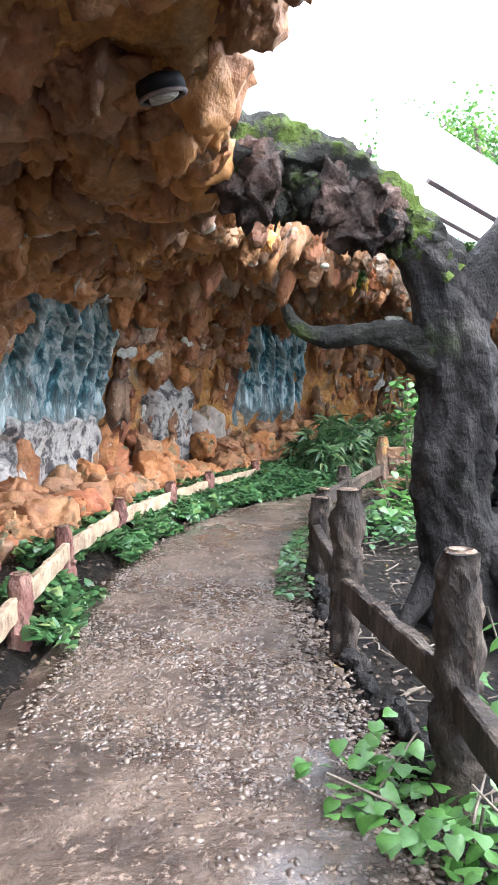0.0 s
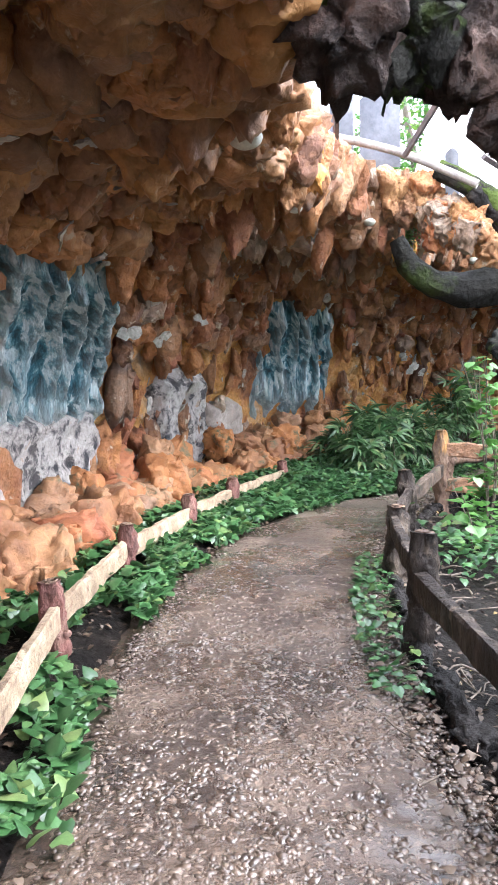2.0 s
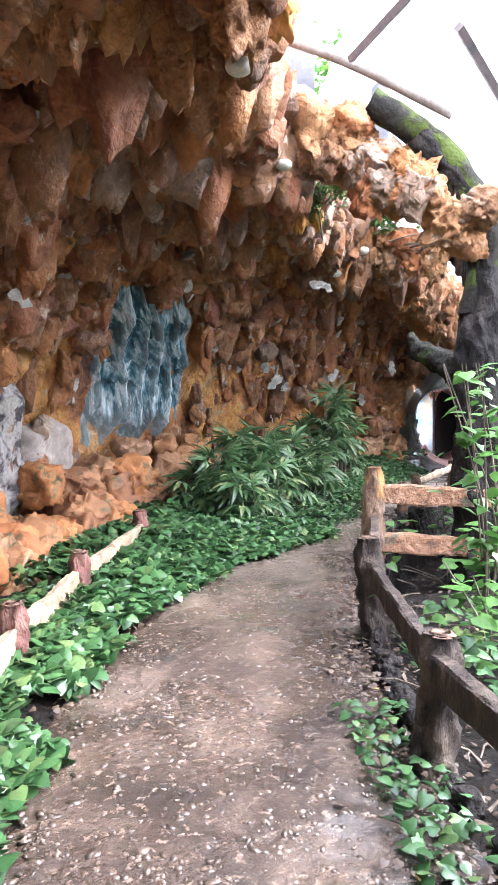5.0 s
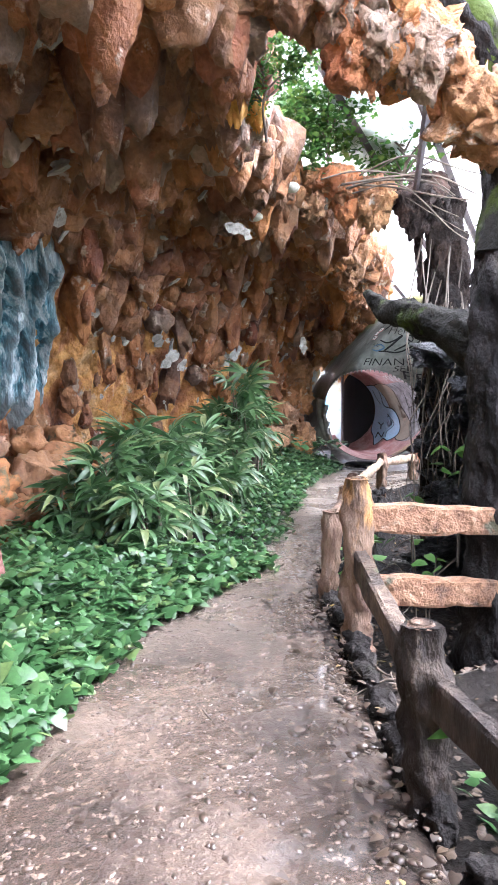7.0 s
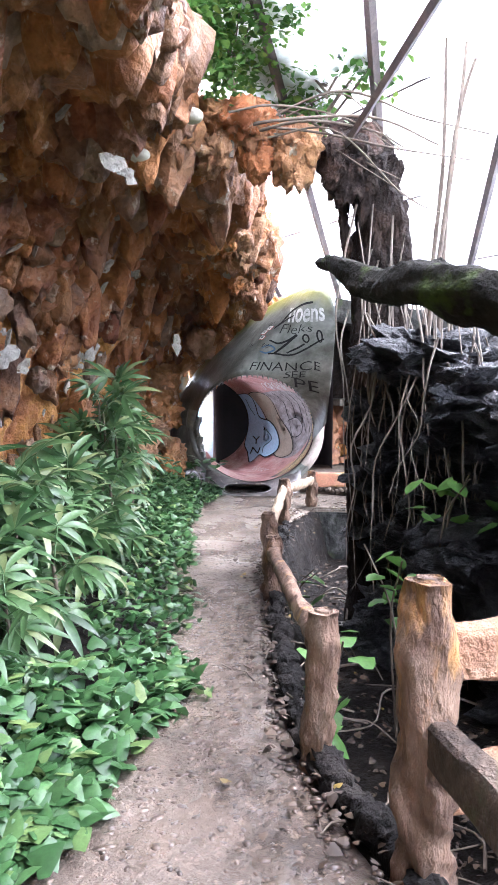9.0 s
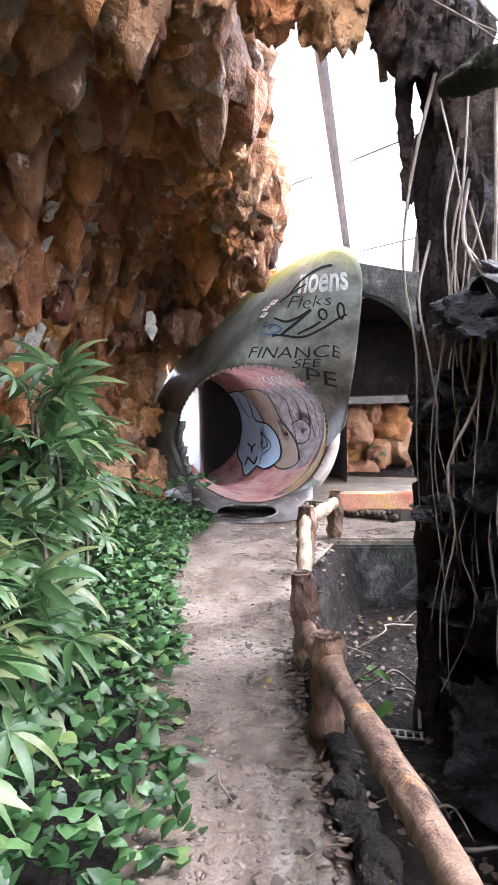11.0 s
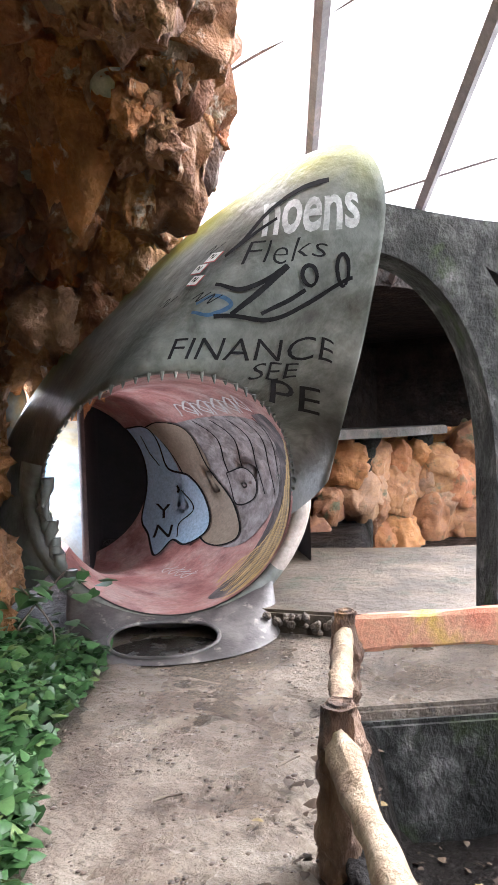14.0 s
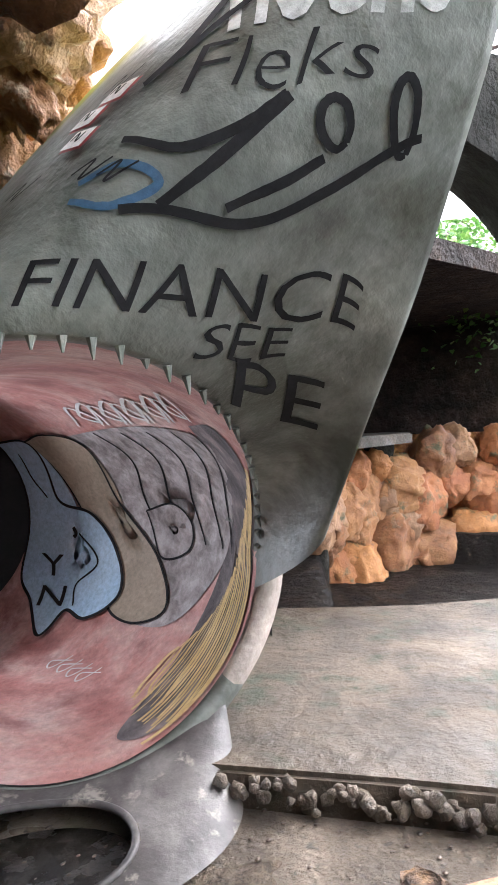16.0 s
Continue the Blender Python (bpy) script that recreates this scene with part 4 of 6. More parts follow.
# teeth along the upper lip
bm = bmesh.new()
bmesh.ops.create_cone(bm, segments=6, radius1=0.014, radius2=0.003, depth=0.04, cap_ends=True)
tooth = bpy.data.meshes.new("tooth")
bm.to_mesh(tooth)
bm.free()
tooth.materials.append(M_SHARK)
for i in range(40):
    a = math.radians(4 + 176 * i / 39)
    p = fish(*rim(a)) - FO
    put("tooth", tooth, head, "", Matrix.Translation(p + np.array([0, 0, -0.025])) @ Euler((math.pi, 0.5 * math.cos(a) * -1, 0)).to_matrix().to_4x4() @ Matrix.Diagonal((1, 1, 0.6 + 0.7 * abs(math.sin(i * 2.3)), 1)))

# fluted cement drips on the far corner of the jaw
drip_v, drip_f = tube_np(spline([(0, 0, 0.5), (0.05, 0, 0.1), (0, 0, -0.5)], 12), [0.3, 0.34, 0.26, 0.08], 10, 0.3, 5, 2.0)
fang = mesh_np("fang", drip_v, clean(drip_f), M_SHARK)
for i in range(9):
    a = math.radians(168 + 6 * i)
    p = rim(a) + np.array([0.02, -0.02, -0.07])
    put("fang", fang, head, "", Matrix.Translation(fish(*p) - FO) @ Euler((0, 0.25, i * 1.3)).to_matrix().to_4x4() @ Matrix.Diagonal((0.13, 0.13, 0.20 + 0.05 * math.sin(i * 2.1), 1)))

# passage behind the mouth, its shade put into the near-black wall colour
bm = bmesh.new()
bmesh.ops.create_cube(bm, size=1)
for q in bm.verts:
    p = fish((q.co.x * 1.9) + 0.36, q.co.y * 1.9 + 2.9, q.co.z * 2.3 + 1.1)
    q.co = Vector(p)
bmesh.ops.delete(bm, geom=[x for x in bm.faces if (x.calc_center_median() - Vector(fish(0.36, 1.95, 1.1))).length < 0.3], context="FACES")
tagged(part("wall_passage", bm, M_PASSAGESHADE, None), "passage behind the fish mouth, its shade put into near-black walls", "wall", kind="structure")

# pale sheet and steel post beside the passage
bm = bmesh.new()
bmesh.ops.create_grid(bm, x_segments=6, y_segments=10, size=1)
for q in bm.verts:
    q.co = Vector(fish(-0.88 + 0.27 * q.co.x, 1.72 + 0.1 * q.co.x, 1.08 + 0.82 * q.co.y))
tagged(part("window_sheet", bm, M_PANEL, None), "pale blue translucent sheet beside the dark passage", "window", kind="structure")
limb("door_post", [fish(-0.60, 1.74, -0.02), fish(-0.60, 1.74, 1.0), fish(-0.60, 1.74, 2.0)], [0.03, 0.03], M_STEEL, None, 8, 6, 0.0)
tagged(bpy.data.objects["door_post"], "thin rusty steel post beside the dark passage", "post")

bpy.data.objects["window_sheet"].visible_shadow = False
# rocks pressed against the back of the head
random.seed(52)
for k in range(120):
    u, v, z = random.uniform(-1.7, 0.4), random.uniform(1.1, 2.0), random.uniform(1.0, 3.1)
    if z < 2.42 + u * (0.5 if u > 0 else 1.05) + 0.12:
        continue
    s = random.uniform(0.16, 0.3)
    put("rock", drop_mesh[k % 9], grotto, "", Matrix.Translation(fish(u, v, z)) @ Matrix.Diagonal((s, s, s, 1)))

for k in range(60):
    o = out_c[random.randrange(18, 35)]
    c = fish(o[0] - 0.05 - 0.35 * random.random(), o[1] + 0.25 + 0.5 * random.random(), o[2] + 0.06 + 0.65 * random.random())
    r = random.uniform(0.14, 0.26)
    put("rock", drop_mesh[k % 9], grotto, "", Matrix.Translation(c) @ Matrix(any_turn(0.6).tolist()).to_4x4() @ Matrix.Diagonal((r, r, r, 1)))

# daylight through the pale sheet
day = new("window_light", bpy.data.lights.new("window_light", "AREA"))
day.data.shape, day.data.size, day.data.size_y, day.data.energy, day.data.color = "RECTANGLE", 0.5, 1.5, 5.0, (0.95, 0.98, 1.0)
day.matrix_world = look(fish(-0.98, 1.85, 1.05), fish(0.7, 1.0, 0.8))

for k, (x, y, z, s) in enumerate(((5.95, 17.05, 0.2, 0.26), (6.2, 17.35, 0.5, 0.28), (5.7, 17.3, 0.45, 0.3), (6.0, 17.5, 0.85, 0.3), (5.5, 17.1, 0.15, 0.25), (6.3, 17.6, 1.1, 0.3))):
    put("rock", block_mesh[k], grotto, "", Matrix.Translation((x - 0.3, y + 0.05, z)) @ Matrix.Diagonal((s, s, s, 1)))

# ---- along the wall ----
random.seed(21)


def near_s(x, y):
    return int(np.argmin(((base_c - np.array([x, y])) ** 2).sum(1)))


# painted relief panels
def relief(si0, si1, w0, w1, name, label):
    vs, fs, nu, nw, wash = [], [], 110, 70, []
    for i in range(nu):
        for k in range(nw):
            a, b = i / (nu - 1), k / (nw - 1)
            si = si0 + (si1 - si0) * a
            w = w0 + (w1 - w0) * b
            edge = min(a, 1 - a, b, 1 - b) * 6
            p, n = shell_frame(si, w)
            s = si * 0.17
            fold = 0.5 + 0.5 * math.sin(s * 16 + 2.5 * noise.noise(Vector((s * 2, p[2] * 1.3, 1))) + 1.2 * p[2])
            wash.append(max(0.4 * fold ** 5, min(0.65, 0.7 - 1.9 * b + 0.5 * noise.noise(Vector((s * 5, p[2] * 1.5, 8))))))
            fold = fold ** 2 * 0.17 + 0.05 * fbm((s, p[2], 0), 3.0, 2.0)
            rag = 0.10 * noise.noise(Vector((si * 0.8, w * 14, 5)))
            vs.append(p + n * (0.10 + fold + 0.02 * fbm(p, 9) - 0.30 * max(0, 1 - edge + rag * 4)))
    for i in range(nu - 1):
        for k in range(nw - 1):
            q = i * nw + k
            fs.append((q, q + 1, q + nw + 1, q + nw))
    me = mesh_np(name, vs, fs, M_MURAL)
    me.attributes.new("wash", "FLOAT", "POINT").data.foreach_set("value", wash)
    return tagged(put(name, me), label, "wall relief")


M_MURAL = surface("blue_relief_paint", [(0.36, (0.006, 0.04, 0.055)), (0.47, (0.03, 0.14, 0.19)), (0.55, (0.2, 0.39, 0.45)), (0.62, (0.52, 0.62, 0.64)), (0.75, (0.12, 0.31, 0.37))], 4.5, 16, 0.55, 1.0,
                  stretch=(2.2, 2.2, 0.32), spots=(4.5, 0.53, 0.60, (0.60, 0.69, 0.70)), attr=("wash", (0.56, 0.60, 0.58)), crag=(7, 0.1))
M_GRAFF = surface("whitewashed_graffiti", [(0.36, (0.03, 0.03, 0.035)), (0.43, (0.22, 0.20, 0.19)), (0.5, (0.40, 0.37, 0.34)), (0.62, (0.46, 0.43, 0.40)), (0.75, (0.36, 0.22, 0.13))], 6.5, 24, 0.6, 0.7, spots=(4, 0.55, 0.6, (0.06, 0.055, 0.055)), crag=(7, 0.08))
K = (NS - 1) / (len(BASE) - 1)
relief(3.0 * K, 4.3 * K, 0.19, 0.60, "wall_relief", "teal and white painted cement relief like flowing water")
relief(6.25 * K, 7.25 * K, 0.17, 0.56, "wall_relief", "pale blue and white painted cement waterfall relief")


def patch(b0, b1, w0, w1, material, label, off=0.12):
    """A rough plastered patch on the wall."""
    vs, fs, nu, nw = [], [], 36, 24
    for i in range(nu):
        for k in range(nw):
            a, b = i / (nu - 1), k / (nw - 1)
            p, n = shell_frame((b0 + (b1 - b0) * a) * K, w0 + (w1 - w0) * b)
            e = min(a, 1 - a, b, 1 - b) * 7 + 0.8 * noise.noise(Vector((a * 5, b * 5, b0)))
            vs.append(p + n * (off + 0.06 * fbm(p, 2.2) + 0.03 * fbm(p, 8) - 0.35 * max(0, 1 - e)))
    for i in range(nu - 1):
        for k in range(nw - 1):
            q = i * nw + k
            fs.append((q, q + 1, q + nw + 1, q + nw))
    return tagged(put("wall_plaster", mesh_np("wall_plaster", vs, fs, material)), label, "plaster patch", "plaster patches")


patch(2.95, 4.3, 0.03, 0.27, M_GRAFF, "whitewashed plaster with black graffiti scrawl", 0.2)
patch(4.95, 5.6, 0.05, 0.33, M_GRAFF, "narrow whitewashed plaster pier with graffiti", 0.16)
patch(5.6, 6.1, 0.10, 0.24, M_GUM, "bare cream plaster patch on the wall", 0.14)
patch(2.2, 2.9, 0.12, 0.30, M_GRAFF, "whitewashed plaster with black graffiti scrawl", 0.16)

# base boulders
M_BOULDER = surface("orange_boulder_paint", [(0.28, (0.07, 0.03, 0.018)), (0.42, (0.26, 0.10, 0.04)), (0.58, (0.44, 0.20, 0.07)), (0.75, (0.38, 0.25, 0.15))], 3.2, 16, 0.7, 0.5,
                    island=[(0.0, (0.30, 0.09, 0.04)), (0.25, (0.42, 0.18, 0.05)), (0.5, (0.18, 0.085, 0.05)), (0.75, (0.36, 0.18, 0.07)), (1.0, (0.27, 0.19, 0.13))],
                    spots=(3.5, 0.57, 0.66, (0.09, 0.085, 0.04)), random_by="object", crag=(5, 0.05))
boulder = [mesh_np("boulder", *rock_shape(60 + k, 4, 0, 0.40), M_BOULDER) for k in range(7)]
for k in range(104):
    b = 2.3 + 5.1 * (k + random.random()) / 94 if k < 94 else random.uniform(7.5, 10)
    p, n = shell_frame(b * K, 0.05)
    tier = (0, 0, 1, 0, 1, 2)[k % 6]
    if 5.0 < b < 5.5 and tier:
        continue
    top = 0.45 if 2.9 < b < 4.35 else 0.62 if b < 6.2 else 0.85
    z = (0.12, 0.5 * top, top)[tier] + random.uniform(-0.06, 0.06)
    s = random.uniform(0.19, 0.36) * (1.1, 1.0, 0.85)[tier]
    c = p + n * ((0.68, 0.52, 0.34)[tier] + random.uniform(-0.14, 0.12))
    m = Matrix.Translation((c[0], c[1], z)) @ Matrix(any_turn(0.5).tolist()).to_4x4() @ Matrix.Diagonal((s * random.uniform(0.8, 1.25), s, s * random.uniform(0.8, 1.3), 1))
    tagged(put("boulder", boulder[k % 7], None, "", m), "rounded orange painted cement boulder at the wall foot", "boulder", "wall foot boulders")

# pale shards set into the rock
def shard_mesh(seed):
    rnd = random.Random(seed)
    n = 13
    rad = [rnd.uniform(0.5, 1.0) * (1 + 0.35 * math.cos(6.283 * i / n * 2 + seed)) for i in range(n)]
    bm = bmesh.new()
    top = [bm.verts.new((math.cos(6.283 * i / n) * rad[i], math.sin(6.283 * i / n) * rad[i], 0.06 + rnd.uniform(-0.05, 0.05))) for i in range(n)]
    low = [bm.verts.new((v.co.x * 0.8, v.co.y * 0.8, -0.15)) for v in top]
    c = bm.verts.new((0, 0, 0.12))
    for i in range(n):
        j = (i + 1) % n
        bm.faces.new((c, top[i], top[j]))
        bm.faces.new((top[i], low[i], low[j], top[j]))
    bm.faces.new(low[::-1])
    me = bpy.data.meshes.new("shard")
    bm.to_mesh(me)
    bm.free()
    me.materials.append(M_CHIP)
    return me


shards = [shard_mesh(k) for k in range(8)]
for k in range(250):
    si, w = random.uniform(2.6, 10.6) * K, random.uniform(0.2, 0.85)
    if in_mural(si, w, 0.02):
        continue
    p, n = shell_frame(si, w)
    s = random.choice((0.035, 0.05, 0.07, 0.09, 0.13))
    up = Vector(n).to_track_quat("Z", "Y").to_matrix().to_4x4()
    put("shard", shards[k % 8], grotto, "", Matrix.Translation(p + n * random.uniform(0.10, 0.22)) @ up @ Matrix(any_turn(0.5).tolist()).to_4x4() @ Matrix.Diagonal((s, s, s, 1)))

for (x, y, z), s in (((-1.69, 9.28, 2.11), 0.13), ((-1.0, 10.5, 2.35), 0.10), ((-1.5, 10.2, 2.7), 0.13), ((2.73, 15.4, 1.77), 0.13), ((2.95, 15.5, 1.7), 0.10), ((5.24, 16.2, 2.03), 0.12), ((2.5, 13.0, 2.95), 0.10), ((2.7, 13.15, 2.95), 0.09)):
    q = near_s(x, y)
    d = Vector((lip_c[q][0] - base_c[q][0], lip_c[q][1] - base_c[q][1], -0.35)).to_track_quat("Z", "Y").to_matrix().to_4x4()
    put("shard", shards[int(s * 100 + 9 * x) % 8], grotto, "", Matrix.Translation((x, y, z)) @ d @ Matrix.Diagonal((s, s, s, 1)))

# pale domes hanging under the lip
bm = bmesh.new()
bmesh.ops.create_uvsphere(bm, u_segments=24, v_segments=14, radius=1)
egg_me = bpy.data.meshes.new("dome")
bm.to_mesh(egg_me)
bm.free()
egg_me.materials.append(M_EGG)
egg_me.polygons.foreach_set("use_smooth", [True] * len(egg_me.polygons))
for (x, y, z), s in (((-0.39, 5.85, 2.92), 0.10), ((1.0, 9.9, 3.34), 0.065), ((5.56, 15.48, 2.84), 0.115), ((3.15, 13.0, 3.4), 0.08), ((2.9, 13.3, 3.15), 0.08), ((0.0, 7.6, 2.95), 0.06), ((2.6, 12.8, 3.2), 0.07)):
    tagged(put("plaster_dome", egg_me, None, "", Matrix.Translation((x, y, z)) @ Matrix.Diagonal((s, s, s * 0.65, 1))), "smooth pale plaster dome stuck under the rock", "ornament", "plaster domes")

# broken round lamp under the vault
lamp = thing("ceiling_lamp", "broken round ceiling lamp with a bare white bowl, unlit", "lamp", (-0.34, 2.98, 2.76))
lamp.rotation_euler = (0.2, -0.25, 0)
lamp.scale = (0.85, 0.85, 0.85)
v, f = tube_np([(0, 0, 0.0), (0, 0, 0.03), (0, 0, 0.07), (0, 0, 0.09)], [0.122, 0.125, 0.115, 0.06], 24)
put("housing", mesh_np("housing", v, clean(f), M_BLACK), lamp, "dark metal housing")
ringp = [(0.115 * math.cos(k * 0.2618), 0.115 * math.sin(k * 0.2618), -0.01) for k in range(25)]
v, f = tube_np(ringp, [0.012, 0.012], 8, cap=False)
put("ring", mesh_np("ring", v, f, M_STEEL), lamp)
v, f = rock_shape(3, 2, 0, 0.3)
put("bowl", mesh_np("bowl", v * np.array([0.085, 0.085, 0.03]) + np.array([0, 0, -0.01]), f, M_CHIP), lamp, "broken white bowl")
# yellow rock and red drips at the far lip
for c, s, d in (((0.06, 7.42, 3.33), 0.15, 0.0), ((0.1, 7.55, 3.2), 0.12, 0.3), ((1.5, 10.9, 3.25), 0.09, 0.8), ((1.75, 11.1, 3.3), 0.08, 0.8)):
    v, f = rock_shape(c[0] * 9, 4, d, 0.5)
    tagged(put("drip_rock", mesh_np("drip_rock", v * s + np.array(c), f, M_DRIP)), "bright ochre cement drip rock at the lip", "rock", "drip rocks")

# ---- plants ----
random.seed(31)
HEART = np.array([(0, 0.3, 0.06), (0, 0, 0), (-0.33, -0.12, -0.02), (-0.5, 0.14, -0.06), (-0.34, 0.55, -0.06), (0, 1.0, -0.12), (0.34, 0.55, -0.06), (0.5, 0.14, -0.06), (0.33, -0.12, -0.02)])
HEART_F = [(0, i, i % 8 + 1) for i in range(1, 9)]


def leaf(c, size, tilt, yaw=None, roll=0.4):
    r = np.array(Euler((random.uniform(-tilt, tilt) - 0.25, random.uniform(-roll, roll), random.uniform(0, 6.3) if yaw is None else yaw)).to_matrix())
    return (HEART * size) @ r.T + np.array(c), HEART_F


def cover(name, spots, material, label, category):
    v, f = gather(spots)
    return tagged(put(name, mesh_np(name, v, f, material)), label, category, kind="stuff")


pl_c = spline(PATH_L, 200)
ivy = []
for k in range(24000):
    t = random.random()
    i = int(30 + 169 * t ** 0.85)
    if i > 199:
        continue
    x, y = pl_c[i]
    j = near_s(x, y)
    bx, by = base_c[j]
    d = math.hypot(bx - x, by - y)
    q = random.random() ** 1.25 * (0.46 if y < 9.5 else 0.6 if y < 11.5 else 0.9)
    dense = 0.7 + 0.3 * min(1, max(0, (y - 6.2) / 2.5))
    clump = noise.noise(Vector((x * 1.3 + 4 * q, y * 1.3, 0))) + 0.35 * (2 * dense - 1)
    if clump < (-0.10 if y > 9 else 0.07 if y > 6.5 else 0.16) + 0.2 * (1 - dense) or random.random() > 0.35 + 0.65 * dense:
        continue
    f = -0.06 + 0.07 * noise.noise(Vector((y * 2, 0, 0))) - 0.06 * random.random() ** 3 + q * 1.0
    px, py = x + (bx - x) * f, y + (by - y) * f
    z = 0.04 + 0.16 * min(1, q * 4) * (0.4 + 0.6 * random.random()) + 0.10 * max(0, noise.noise(Vector((px * 2, py * 2, 4)))) + 0.18 * q + 0.22 * max(0, noise.noise(Vector((px * 0.9, py * 0.9, 9)))) * min(1, 5 * q)
    ivy.append(leaf((px, py, z), random.uniform(0.045, 0.11) * (0.75 if y > 12 else 1), 1.05))
cover("ivy_bank", ivy, M_LEAF, "glossy green heart-leaved ivy along the path", "ivy")

edge = []
pr_c = spline(PATH_R, 200)
for k in range(420):
    i = random.randrange(56, 82)
    x, y = pr_c[i]
    edge.append(leaf((x - random.uniform(-0.05, 0.28), y + random.uniform(-0.1, 0.1), random.uniform(0.015, 0.07)), random.uniform(0.03, 0.07), 0.4))
for k in range(260):
    edge.append(leaf((random.uniform(1.2, 1.9), random.uniform(7.0, 8.6), random.uniform(-0.05, 0.25)), random.uniform(0.05, 0.1), 0.5))
cover("edge_weeds", edge, M_LEAF, "small creeping weeds along the kerb", "weeds")

leaf_me = mesh_np("leaf", HEART, HEART_F, M_LIME)
leaf_me2 = mesh_np("leaf", HEART, HEART_F, M_LEAF)


def leafy(name, label, at, n, spread, zmin, zmax, size, me, group=""):
    """A plant with single big leaves on thin stalks."""
    t = thing(name, label, "plant", at, group)
    for k in range(n):
        c = Vector((random.gauss(0, spread[0]), random.gauss(0, spread[1]), random.uniform(zmin, zmax)))
        s = random.uniform(*size)
        put("leaf", me, t, "", Matrix.Translation(c) @ Euler((random.uniform(-0.7, 0.15), random.uniform(-0.35, 0.35), random.uniform(0, 6.3))).to_matrix().to_4x4() @ Matrix.Diagonal((s, s, s, 1)))
    for k in range(max(2, n // 30)):
        pts = [(0, 0, -0.05), (random.gauss(0, spread[0] * 0.4), random.gauss(0, spread[1] * 0.4), (zmin + zmax) * 0.4), (random.gauss(0, spread[0]), random.gauss(0, spread[1]), zmax)]
        v, f = tube_np(spline(pts, 8), [0.008, 0.005], 5)
        put("stalk", mesh_np("stalk", v, clean(f), M_TWIG), t)
    return t


leafy("taro_plant", "low bright green heart-leaved plant beside the fence post", (0.55, 2.5, 0), 100, (0.14, 0.2), 0.02, 0.13, (0.045, 0.085), leaf_me)
leafy("taro_plant", "low bright green heart-leaved plant beside the fence post", (0.84, 2.12, 0), 130, (0.16, 0.2), 0.02, 0.17, (0.045, 0.09), leaf_me)
leafy("taro_plant", "green heart-leaved plant behind the dark fence", (1.3, 3.1, 0), 30, (0.15, 0.3), 0.05, 0.5, (0.08, 0.14), leaf_me)
leafy("climbing_vine", "bright green climbing vine hanging on the dark tree", (1.9, 8.55, 0), 210, (0.12, 0.14), 0.1, 1.75, (0.06, 0.13), leaf_me)
leafy("climbing_vine", "bright green climbing vine hanging on the dark tree", (1.6, 8.1, 0), 40, (0.15, 0.25), 0.0, 0.5, (0.08, 0.15), leaf_me)
leafy("taro_plant", "bright green leafy seedling growing over the pond", (3.85, 11.35, -0.1), 14, (0.14, 0.16), 0.75, 1.05, (0.10, 0.15), leaf_me)
leafy("taro_plant", "bright green leafy seedling growing over the pond", (3.35, 11.3, -0.5), 16, (0.14, 0.12), 0.6, 1.05, (0.09, 0.14), leaf_me)
leafy("taro_plant", "bright green leafy seedling growing over the pond", (3.2, 11.0, -0.5), 10, (0.10, 0.10), 0.3, 0.6, (0.09, 0.13), leaf_me)
leafy("taro_plant", "pale green leafy plant beside the pond fence", (2.55, 11.2, -0.4), 14, (0.08, 0.12), 0.2, 0.7, (0.10, 0.15), leaf_me)
leafy("taro_plant", "broad pale leaf beside the stump", (4.2, 13.0, -0.5), 5, (0.12, 0.10), 0.25, 0.45, (0.12, 0.19), leaf_me)
leafy("climbing_vine", "bright vine leaves on the pillar beside the arch", (5.35, 13.0, 0), 12, (0.05, 0.08), 0.5, 1.2, (0.12, 0.2), leaf_me)
leafy("taro_plant", "dark green leafy plant at the jaw of the fish", (5.75, 16.6, 0), 60, (0.22, 0.2), 0.05, 0.5, (0.08, 0.14), leaf_me2)
leafy("taro_plant", "dark green leafy plant against the orange rock", (5.3, 16.9, 0), 60, (0.3, 0.2), 0.05, 0.55, (0.08, 0.14), leaf_me2)


# lady palms
def blade(length, width, droop):
    vs, n = [], 7
    for k in range(n):
        t = k / (n - 1)
        w = width * (0.25, 0.75, 1.0, 0.98, 0.85, 0.55, 0.06)[k]
        vs += [(-w, length * t * (1 - 0.2 * droop * t), 0.35 * w - droop * length * 0.6 * t ** 2.2), (0, length * t * (1 - 0.2 * droop * t), -droop * length * 0.6 * t ** 2.2), (w, length * t * (1 - 0.2 * droop * t), 0.35 * w - droop * length * 0.6 * t ** 2.2)]
    fs = []
    for k in range(n - 1):
        for j in range(2):
            fs.append((k * 3 + j, k * 3 + j + 1, k * 3 + j + 4, k * 3 + j + 3))
    return np.array(vs), np.array(fs)


def frond_mesh(seed):
    """A fan of seven to ten pleated blades on a thin stalk that leans out from the cane."""
    rnd = random.Random(seed)
    stalk = rnd.uniform(0.12, 0.22)
    v, f = tube_np(spline([(0, 0, 0), (0, stalk * 0.6, 0.02), (0, stalk, 0.0)], 5), [0.005, 0.003], 4, cap=False)
    items = [(v, f)]
    n = rnd.randrange(7, 11)
    for k in range(n):
        a = (k / (n - 1) - 0.5) * 3.9 + rnd.uniform(-0.1, 0.1)
        v, f = blade(rnd.uniform(0.22, 0.33) * (1.0 - 0.12 * abs(a)), rnd.uniform(0.019, 0.029), rnd.uniform(0.35, 1.0))
        items.append((v @ turn_z(a).T + np.array((0, stalk, 0)), f))
    v, f = gather(items)
    return mesh_np("frond", v, f, M_PALM)


